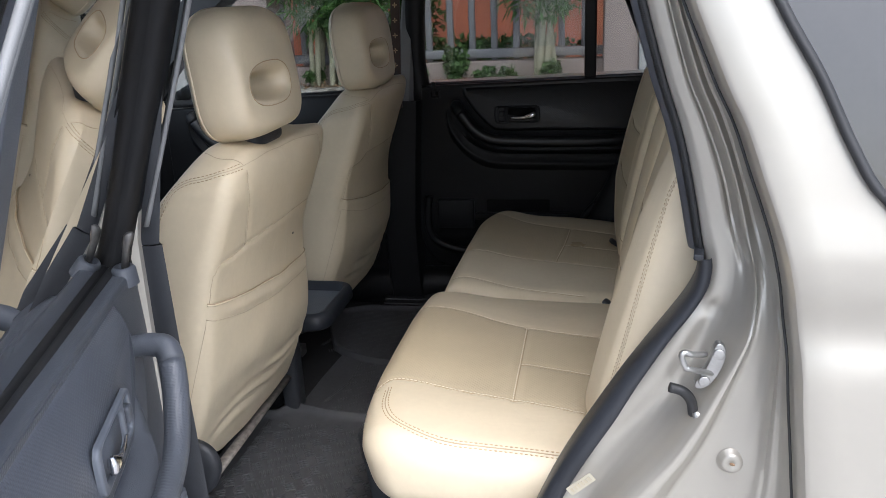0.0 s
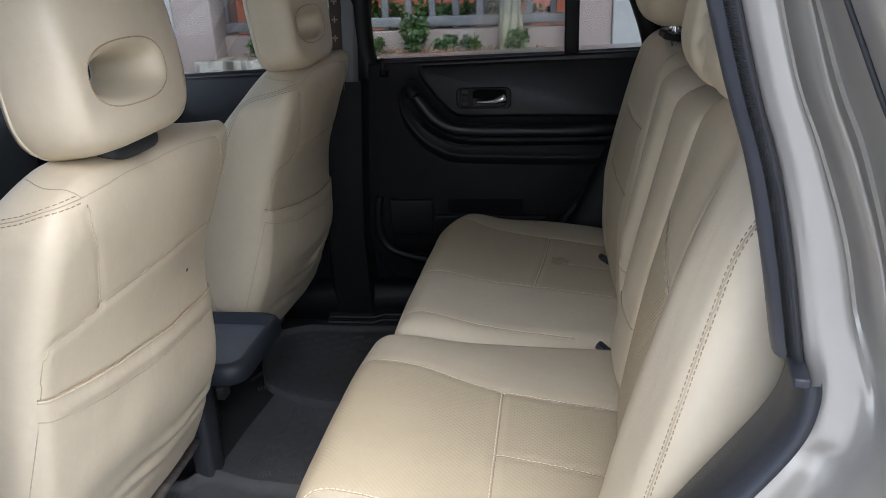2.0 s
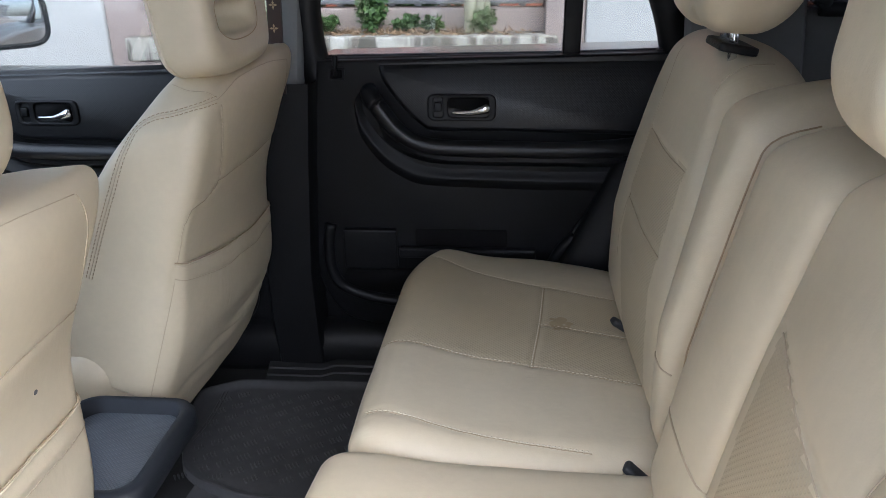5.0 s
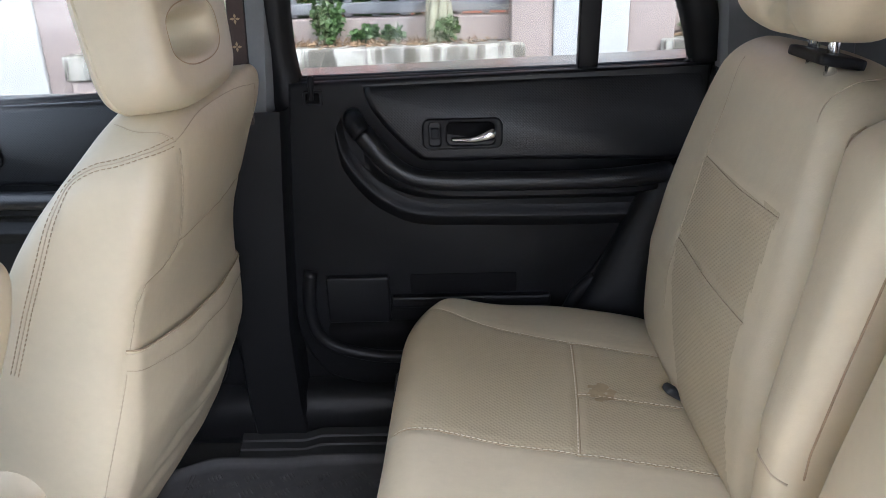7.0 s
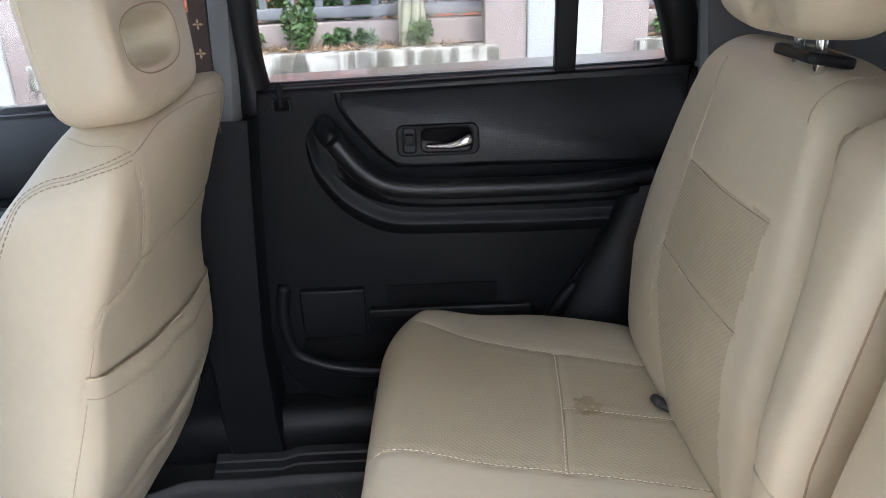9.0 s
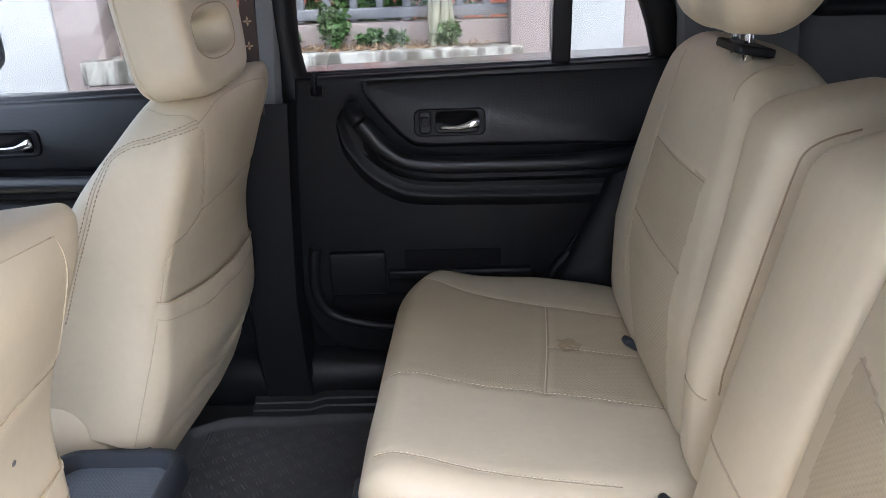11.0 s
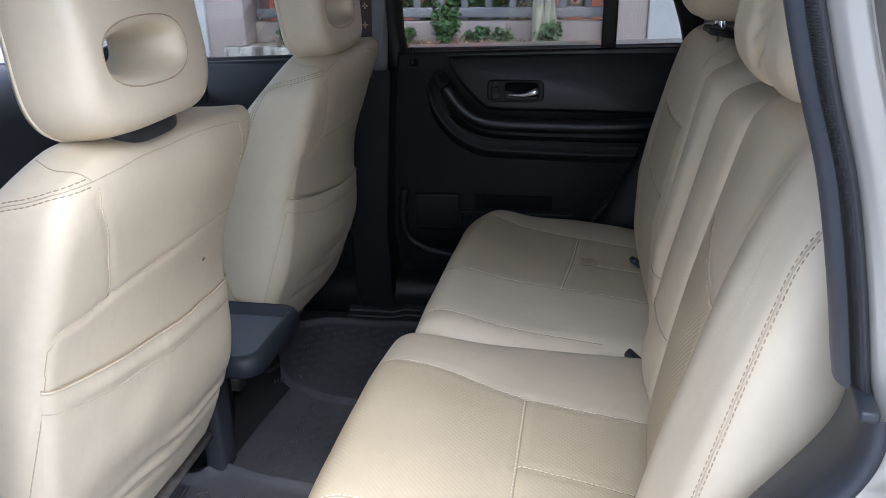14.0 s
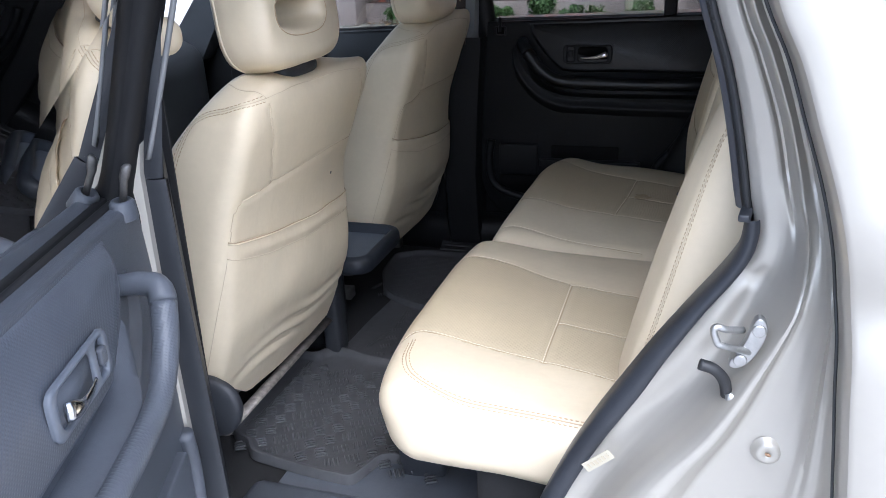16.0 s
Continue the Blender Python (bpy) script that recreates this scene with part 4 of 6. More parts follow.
part("weatherstrip", mesh_of(*strip(upper, [(-0.006, -0.660), (-0.0125, -0.672), (-0.0155, -0.684), (-0.0155, -0.694), (-0.0130, -0.700), (-0.0100, -0.703), (-0.0085, -0.705)]), SEAL_SLATE), car, "smooth black rubber door seal")
seal_band = part("weatherstrip", mesh_of(*strip(upper, [(-0.0090, -0.703), (-0.0088, -0.706), (-0.0072, -0.713), (-0.0048, -0.7180), (-0.0025, -0.7190), (0.0000, -0.7165), (0.0010, -0.710)]), RUBBER), car, "ribbed black rubber door seal")
ribs = []
for i in range(0, len(upper) - 1):
    for t in (0.0, 0.125, 0.25, 0.375, 0.5, 0.625, 0.75, 0.875):
        a = Vector(upper[i]).lerp(Vector(upper[i + 1]), t)
        ribs.append(tube([(a.x - 0.0086, -0.7075, a.z), (a.x - 0.0048, -0.7175, a.z)], 0.0009, 4))
part("seal_ribs", mesh_of(*join(*ribs), RUBBER), seal_band)
part("pillar_trim", mesh_of(*strip(lower, [(0.006, -0.734), (0.003, -0.740), (-0.004, -0.7405), (-0.009, -0.734), (-0.009, -0.715), (-0.005, -0.690), (0.000, -0.668), (0.004, -0.662)], 0.012), TRIM_SLATE), car, "black plastic trim along the door opening")
a = lower[0]
part("trim_cap", mesh_of(*moved(box(-0.006, 0.006, -0.040, 0.030, -0.004, 0.004, 0.002), pose(a[0] - 0.004, -0.702, a[2] + 0.002, 0, 0, -8)), TRIM_SLATE), car)

# black tube added to draw the shade on the skin lip's return
part("edge_shade_line", mesh_of(*tube([(p[0] - 0.008, p[1] + 0.030, p[2]) for p in edge], 0.0016, 6), RUBBER), car)

# sill, floor, roof, far side, rear
part("sill", mesh_of(*box(-0.30, 0.40, -0.80, -0.66, 0.36, 0.475, 0.025), PAINT), car)
# same black plastic on both sills: daylight coloured into the near one
part("sill_trim", mesh_of(*box(-0.34, 0.20, -0.76, -0.535, 0.42, 0.480, 0.018), LIT_PLASTIC), car, "black plastic sill cover")
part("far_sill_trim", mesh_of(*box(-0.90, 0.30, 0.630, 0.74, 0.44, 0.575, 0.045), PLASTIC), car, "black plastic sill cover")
part("roof", mesh_of(*box(-0.76, 1.9, -0.66, 0.66, 1.60, 1.66, 0.03), PAINT), car)
part("headliner", mesh_of(*box(-0.72, 1.8, -0.63, 0.63, 1.575, 1.598, 0.01), HEADLINER), car)
part("floor_pan", mesh_of(*box(-1.6, 1.9, -0.70, 0.72, 0.40, 0.462, 0.01), CARPET), car, "black carpeted floor pan")
part("tailgate", mesh_of(*box(1.86, 1.92, -0.80, 0.80, 0.45, 1.10, 0.03), PAINT), car)
part("load_floor", mesh_of(*box(0.56, 1.86, -0.70, 0.70, 0.60, 0.64, 0.01), CARPET), car)
side = prism([(0.06, 0.46), (0.20, 0.56), (0.245, 0.64), (0.305, 0.78), (0.385, 0.90), (0.465, 0.99), (0.508, 1.07), (0.510, 1.165), (1.9, 1.165), (1.9, 0.46)], 0.12)
part("far_side_trim", mesh_of([(p[0], 0.662 + p[2], p[1]) for p in side[0]], side[1], PLASTIC, smooth=False), car)
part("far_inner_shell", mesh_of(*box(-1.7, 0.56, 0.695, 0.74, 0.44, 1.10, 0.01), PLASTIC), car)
part("far_skin", mesh_of(*box(-1.7, 1.9, 0.80, 0.85, 0.35, 1.12, 0.02), PAINT), car)
part("near_side_trim", mesh_of(*box(0.55, 1.86, -0.76, -0.69, 0.46, 1.17, 0.02), PLASTIC), car)
part("bulkhead", mesh_of(*box(-1.75, -1.68, -0.80, 0.80, 0.40, 1.02, 0.02), PLASTIC), car)
part("far_roof_rail", mesh_of(*box(-0.70, 1.85, 0.62, 0.70, 1.545, 1.60, 0.02), PLASTIC_GREY), car)
part("near_roof_rail", mesh_of(*box(-0.70, 1.85, -0.70, -0.62, 1.545, 1.60, 0.02), PLASTIC_GREY), car)
# wheel-arch bulge beside the far seat
va = rounded_box((0.24, 0.10, 0.56), (0.10, 0.04, 0.10), (20, 8, 20))
part("wheel_arch_trim", mesh_of(*moved(va, pose(0.44, 0.665, 0.76, 0, 25, 0)), PLASTIC), car)


def pillar(name, pts, y0, y1, width, mat, label=""):
    """A leaning pillar cover between two depths."""
    ra = [[(x - width / 2, y0, z) for x, z in pts], [(x - width / 2 + 0.008, y0 - math.copysign(0.012, y0), z) for x, z in pts],
          [(x + width / 2 - 0.008, y0 - math.copysign(0.012, y0), z) for x, z in pts], [(x + width / 2, y0, z) for x, z in pts],
          [(x + width / 2, y1, z) for x, z in pts], [(x - width / 2, y1, z) for x, z in pts], [(x - width / 2, y0, z) for x, z in pts]]
    return part(name, mesh_of(*loft(ra), mat, auto=40), car, label)


pillar("far_b_pillar_upper", [(-0.246, 1.11), (-0.230, 1.30), (-0.190, 1.58)], 0.665, 0.73, 0.045, PLASTIC_GREY, "grey plastic pillar cover")
pillar("far_b_pillar_lower", [(-0.262, 0.465), (-0.270, 0.56), (-0.275, 0.72), (-0.262, 0.95), (-0.25, 1.118)], 0.636, 0.743, 0.11, PLASTIC, "black plastic pillar cover")
pillar("far_c_pillar", [(0.625, 1.12), (0.61, 1.30), (0.575, 1.58)], 0.655, 0.74, 0.215, PLASTIC_GREY, "grey plastic pillar cover")


def wedge_pillar(name, rows, mat, label=""):
    """A pillar cover whose plan outline is given at several heights: rows of (z, [(x, y), ...])."""
    return part(name, mesh_of(*loft([[(x, y, z) for x, y in r] + [(r[0][0], r[0][1], z)] for z, r in rows]), mat, auto=40), car, label)


def plan_b(x, s):
    """Plan outline of the near door pillar's trim, its rear outer edge at x."""
    return [(x, -0.758), (x - 0.010, -0.764), (x - 0.034 * s, -0.764), (x - 0.040 * s, -0.74), (x - 0.125, -0.63), (x - 0.105, -0.62), (x - 0.012, -0.745)]


wedge_pillar("near_b_pillar_lower", [(0.47, plan_b(-0.232, 1)), (0.72, plan_b(-0.236, 1)), (0.95, plan_b(-0.241, 1)), (1.119, plan_b(-0.243, 1))], PLASTIC_DARK, "dark plastic pillar cover")
wedge_pillar("near_b_pillar_upper", [(1.120, plan_b(-0.247, 0.7)), (1.25, plan_b(-0.222, 0.65)), (1.37, plan_b(-0.198, 0.55)), (1.58, plan_b(-0.150, 0.5))], PLASTIC_DARK, "dark plastic pillar cover")


def plan_s(x):
    return [(x, -0.762), (x, -0.772), (x - 0.012, -0.784), (x - 0.10, -0.784), (x - 0.10, -0.74), (x - 0.05, -0.74)]


wedge_pillar("near_b_pillar_skin", [(0.40, plan_s(-0.268)), (0.72, plan_s(-0.270)), (0.95, plan_s(-0.272)), (1.13, plan_s(-0.268)), (1.25, plan_s(-0.242)), (1.37, plan_s(-0.216)), (1.58, plan_s(-0.166))], PAINT, "painted door pillar")
pillar("near_c_pillar_inner", [(0.53, 1.15), (0.50, 1.30), (0.46, 1.58)], -0.64, -0.70, 0.12, PLASTIC_GREY)
pillar("far_d_pillar", [(1.75, 1.15), (1.70, 1.58)], 0.655, 0.74, 0.14, PLASTIC_GREY)
pillar("far_a_pillar", [(-1.20, 1.05), (-1.135, 1.15), (-1.05, 1.25), (-0.88, 1.41), (-0.66, 1.585)], 0.655, 0.74, 0.15, PLASTIC_DARK, "dark plastic windscreen pillar cover")
pillar("near_a_pillar", [(-1.20, 1.05), (-1.05, 1.25), (-0.88, 1.41), (-0.66, 1.585)], -0.655, -0.74, 0.15, PLASTIC_DARK)

# tailgate window and windscreen
part("windscreen", mesh_of([(-1.55, -0.70, 1.05), (-1.55, 0.70, 1.05), (-0.74, 0.64, 1.60), (-0.74, -0.64, 1.60)], [(0, 1, 2, 3)], GLASS_CLEAR, smooth=False), car)
part("rear_window", mesh_of(*loft([[(1.90, -0.66, 1.10), (1.90, 0.66, 1.10)], [(1.82, -0.60, 1.60), (1.82, 0.60, 1.60)]]), GLASS_DARK, smooth=False), car)

# dashboard and steering wheel
vd = rounded_box((0.46, 1.37, 0.40), (0.12, 0.06, 0.09), (16, 20, 14))
part("dashboard", mesh_of(*moved(vd, Matrix.Translation((-1.34, 0, 0.925))), PLASTIC_DARK), car, "dark moulded dashboard")
wheel = thing("steering_wheel", "beige covered steering wheel on the dashboard", "steering wheel", (-1.02, -0.36, 1.0))
ring = [(0.19 * math.sin(a) * 0.4, 0.19 * math.cos(a), 0.19 * math.sin(a) * 0.92) for a in np.linspace(0, 2 * math.pi, 48, endpoint=False)]
part("rim", mesh_of(*moved(tube(ring, 0.016, 10, True), Matrix.Translation((-1.02, -0.36, 1.0))), LEATHER), wheel)
for dy, dz in ((-0.17, 0), (0.17, 0), (0, -0.16)):
    part("spoke", mesh_of(*tube([(-1.0, -0.36, 1.0), (-0.98 + dz * 0.4, -0.36 + dy, 1.0 + dz)], 0.012, 8), PLASTIC_DARK), wheel)
part("hub", mesh_of(*moved(rounded_box((0.06, 0.15, 0.12), 0.028, (8, 10, 10)), pose(-1.0, -0.36, 1.0, 0, 20, 0)), PLASTIC_DARK), wheel)
part("column", mesh_of(*tube([(-1.30, -0.36, 0.90), (-1.0, -0.36, 1.0)], 0.035, 12), PLASTIC_DARK), wheel)

# striker, buffer, plug and label on the jamb
striker = thing("door_striker", "zinc plated door striker loop on the jamb", "latch", (0.449, -0.765, 0.985))
loop = smooth_path([(0.436, -0.786, 1.004), (0.420, -0.802, 1.011), (0.411, -0.806, 1.015), (0.4075, -0.807, 1.011), (0.412, -0.807, 0.998), (0.416, -0.806, 0.995), (0.426, -0.800, 0.990), (0.446, -0.786, 0.980)], 6)
part("loop", mesh_of(*tube(loop, 0.0036, 10), STEEL), striker)
ax_, az_ = 0.023 / 0.0605, 0.056 / 0.0605
pl = []
for a in np.linspace(0, 2 * math.pi, 32, endpoint=False):
    u, v = 0.031 * math.sin(a), 0.0105 * math.cos(a) * (1 - 0.25 * math.cos(2 * a)) + 0.003 * math.cos(2 * a)
    pl.append((0.4435 + u * ax_ + v * az_, 0.9895 + u * az_ - v * ax_))
part("plate", mesh_of(*moved(prism(pl, 0.012, 0.0012), Matrix.Translation((0, -0.778, 0)) @ pose(0, 0, 0, 90, 0, 0)), STEEL, auto=35), striker)
for k in (-1, 1):
    c = [(0.0068 * math.cos(a), 0.0068 * math.sin(a)) for a in np.linspace(0, 2 * math.pi, 16, endpoint=False)]
    part("screw", mesh_of(*moved(prism(c, 0.0035, 0.0014), Matrix.Translation((0.4435 + k * 0.019 * ax_, -0.7895, 0.9895 + k * 0.019 * az_)) @ pose(0, 0, 0, 90, 0, 0)), STEEL, auto=35), striker)
buffer = thing("door_buffer", "black rubber door buffer peg on the jamb", "buffer", (0.42, -0.76, 0.935))
part("peg", mesh_of(*tube(smooth_path([(0.428, -0.778, 0.922), (0.424, -0.784, 0.942), (0.413, -0.789, 0.957), (0.398, -0.790, 0.962)], 5), [0.0062] * 16, 10), RUBBER), buffer)
part("clip", mesh_of(*tube([(0.434, -0.776, 0.906), (0.431, -0.784, 0.928)], 0.0055, 10), STEEL), buffer)

# ---- centre tray, console, mats ----
tray = thing("tray_table", "dark grey plastic tray between the front seats", "tray", (-0.36, 0.0, 0.48))
def round_rect(x0, x1, y0, y1, r, n=8):
    pts = []
    for cx, cy, a0 in ((x1 - r, y1 - r, 0), (x0 + r, y1 - r, 90), (x0 + r, y0 + r, 180), (x1 - r, y0 + r, 270)):
        for k in range(n + 1):
            a = math.radians(a0 + 90 * k / n)
            pts.append((cx + r * math.cos(a), cy + r * math.sin(a)))
    return pts


def tray_ring(inset, z):
    return [(x, y, z) for x, y in round_rect(-0.47 + inset, -0.272 - inset, -0.116 + inset, 0.122 - inset, 0.042 - inset * 0.6)]


rows_t = [tray_ring(0.030, 0.690), tray_ring(0.008, 0.697), tray_ring(0.0, 0.706), tray_ring(0.001, 0.727), tray_ring(0.005, 0.734), tray_ring(0.012, 0.738), tray_ring(0.020, 0.736), tray_ring(0.024, 0.716),
          tray_ring(0.060, 0.714)]
part("tray_top", mesh_of(*loft(rows_t, True), material("dark_slate_tray_rim", (0.018, 0.021, 0.027), 0.5, vary=0.15, spec=0.35, bump=0.15, bump_scale=900)), tray)
ins_ = tray_ring(0.0245, 0.7165)
part("inset", mesh_of(ins_, [tuple(range(len(ins_)))], TRAY_INSET, smooth=False), tray, "ribbed grey tray floor")
part("leg", mesh_of(*box(-0.415, -0.375, -0.085, -0.03, 0.470, 0.70, 0.008), PLASTIC_DARK), tray)
part("console", mesh_of(*box(-0.80, -0.42, -0.09, 0.09, 0.465, 0.66, 0.03), PLASTIC), tray)


def tread_mat(outline, z, label, deck, rim=0.012, bold=1.0):
    """A moulded rubber mat with a raised rim and bar treads."""
    mat_ = thing("floor_mat", label, "car mat", (outline[0][0], outline[0][1], z), "rubber floor mats")
    o = []
    for i, p in enumerate(outline):
        a, p, b = (np.array(outline[k % len(outline)], dtype=float) for k in (i - 1, i, i + 1))
        r1, r2 = min(0.02, np.linalg.norm(a - p) * 0.45), min(0.02, np.linalg.norm(b - p) * 0.45)
        e0, e1 = p + (a - p) / np.linalg.norm(a - p) * r1, p + (b - p) / np.linalg.norm(b - p) * r2
        o += [tuple(e0 * (1 - t) ** 2 + p * 2 * t * (1 - t) + e1 * t * t) for t in (0, 0.25, 0.5, 0.75, 1)]
    c = np.mean(np.array(o), axis=0)

    def ins(d, zz):
        out = []
        for p in o:
            v = np.array(p) - c
            ln = np.linalg.norm(v)
            out.append((*(c + v * (1 - d / ln)), zz))
        return out

    rws = [ins(0, z), ins(0.001, z + 0.004 + rim * 0.7), ins(0.003, z + 0.006 + rim * 0.95), ins(0.006, z + 0.006 + rim), ins(0.010, z + 0.006 + rim * 0.92), ins(0.016, z + 0.006 + rim * 0.5), ins(0.022, z + 0.006 + rim * 0.15), ins(0.030, z + 0.006), [(*c, z + 0.006)] * len(o)]
    base = part("base", mesh_of(*loft(rws, True), MAT_RUBBER, auto=50), mat_)
    groups = []
    x0, x1, y0, y1 = deck
    rib = smooth_path([(x0 - 0.045, y0 + 0.03), (x0 - 0.022, y0 + 0.10), (x0 - 0.012, (y0 + y1) / 2 + 0.03), (x0 - 0.014, y1 + 0.01)], 8)
    for w_ in (0.0, 0.007):
        groups.append(tube([(q[0] + w_, q[1], z + 0.0066) for q in rib], 0.0016, 5))
    pitch, rnd = 0.041, random.Random(4)
    i = 0
    xx = x0
    while xx < x1:
        yy = y0 + pitch * 0.5 * (i % 2)
        while yy < y1:
            a = math.radians((-58 if bold < 1.2 or (i // 2) % 2 else 32) + rnd.uniform(-4, 4))
            dx, dy = math.cos(a), math.sin(a)
            for k in (-1.5, -0.5, 0.5, 1.5):
                px, py = xx - dy * k * 0.0068 * bold ** 0.4, yy + dx * k * 0.0068 * bold ** 0.4
                L, top, r = 0.0080 * bold, z + 0.0056 + 0.0018 * bold, 0.0018 * bold ** 0.5
                groups.append(tube([(px - dx * L, py - dy * L, z + 0.0056), (px - dx * L * 0.6, py - dy * L * 0.6, top), (px + dx * L * 0.6, py + dy * L * 0.6, top), (px + dx * L, py + dy * L, z + 0.0056)], [0.0007, r, r, 0.0007], 6))
            yy += pitch
        xx += pitch * 0.8
        i += 1
    tagged(part("tread_pattern", mesh_of(*join(*groups), MAT_RUBBER), mat_), kind="stuff")
    return mat_


NEAR_MAT = [(-0.478, -0.40), (-0.441, -0.444), (-0.407, -0.452), (-0.384, -0.485), (-0.262, -0.503), (-0.160, -0.510), (-0.132, -0.43), (-0.02, -0.42), (0.04, -0.088), (-0.20, -0.096), (-0.300, -0.086), (-0.372, -0.066), (-0.412, -0.072), (-0.423, -0.106), (-0.482, -0.108)]
FAR_MAT = [(-0.401, 0.262), (-0.365, 0.230), (-0.287, 0.196), (-0.226, 0.184), (-0.16, 0.183), (0.03, 0.190), (0.03, 0.572), (-0.20, 0.572), (-0.235, 0.566), (-0.385, 0.566), (-0.463, 0.520), (-0.455, 0.388)]
TUNNEL_MAT = [(-0.392, -0.135), (0.05, -0.135), (0.05, 0.26), (-0.366, 0.26), (-0.382, 0.10)]
tread_mat(TUNNEL_MAT, 0.462, "dark grey rubber tunnel mat with bar treads", (-0.29, 0.02, -0.05, 0.18), 0.003)
tread_mat(NEAR_MAT, 0.468, "dark grey moulded rubber mat with bar treads", (-0.42, -0.02, -0.46, -0.14), 0.015, 1.5)
tread_mat(FAR_MAT, 0.468, "dark grey moulded rubber mat with bar treads", (-0.40, 0.0, 0.25, 0.53))

# ridged rubber apron from the far mat up to the sill
apron = [[(x, 0.568 + a, 0.468 + b + (0.010 if x > -0.2 else 0.0)) for a, b in ((0.0, 0.0), (0.002, 0.006), (0.024, 0.009), (0.026, 0.013), (0.042, 0.016), (0.044, 0.020), (0.058, 0.026), (0.062, 0.020), (0.066, -0.02))] for x in np.linspace(-0.34, 0.06, 14)]
part("floor_liner", mesh_of(*loft(apron), RUBBER, auto=35), car, "ridged dark rubber apron beside the mat")
# rear seat mountings
for bx, yy in ((-0.055, -0.425), (-0.03, -0.12), (0.0, 0.12), (0.02, 0.55)):
    br = thing("seat_bracket", "dark plastic hinge cover under the rear seat", "bracket", (bx, yy, 0.47), "seat brackets")
    part("cover", mesh_of(*moved(rounded_box((0.085, 0.055, 0.20), (0.012, 0.008, 0.02), (10, 6, 12), None, 3.0), pose(bx, yy, 0.565, 0, -8, 0)), TRIM_SLATE), br)
    part("hinge_bar", mesh_of(*box(bx + 0.03, bx + 0.26, yy - 0.045, yy - 0.015, 0.535, 0.548, 0.004), STEEL_DARK), br, "worn steel hinge bar")
part("floor_liner", mesh_of(*box(-0.30, 0.14, -0.54, -0.38, 0.458, 0.4675, 0.003), LIT_PLASTIC), car, "slate plastic floor liner")
part("seat_riser", mesh_of(*box(0.10, 0.55, -0.62, 0.62, 0.462, 0.665, 0.02), CARPET), car)

# ---- doors ----
def door_local(vf, place, lean):
    # the window part leans inwards above the belt
    return [tuple(place(v[0], v[1] + lean * max(0.0, v[2] - 1.165), v[2])) for v in vf[0]], vf[1]


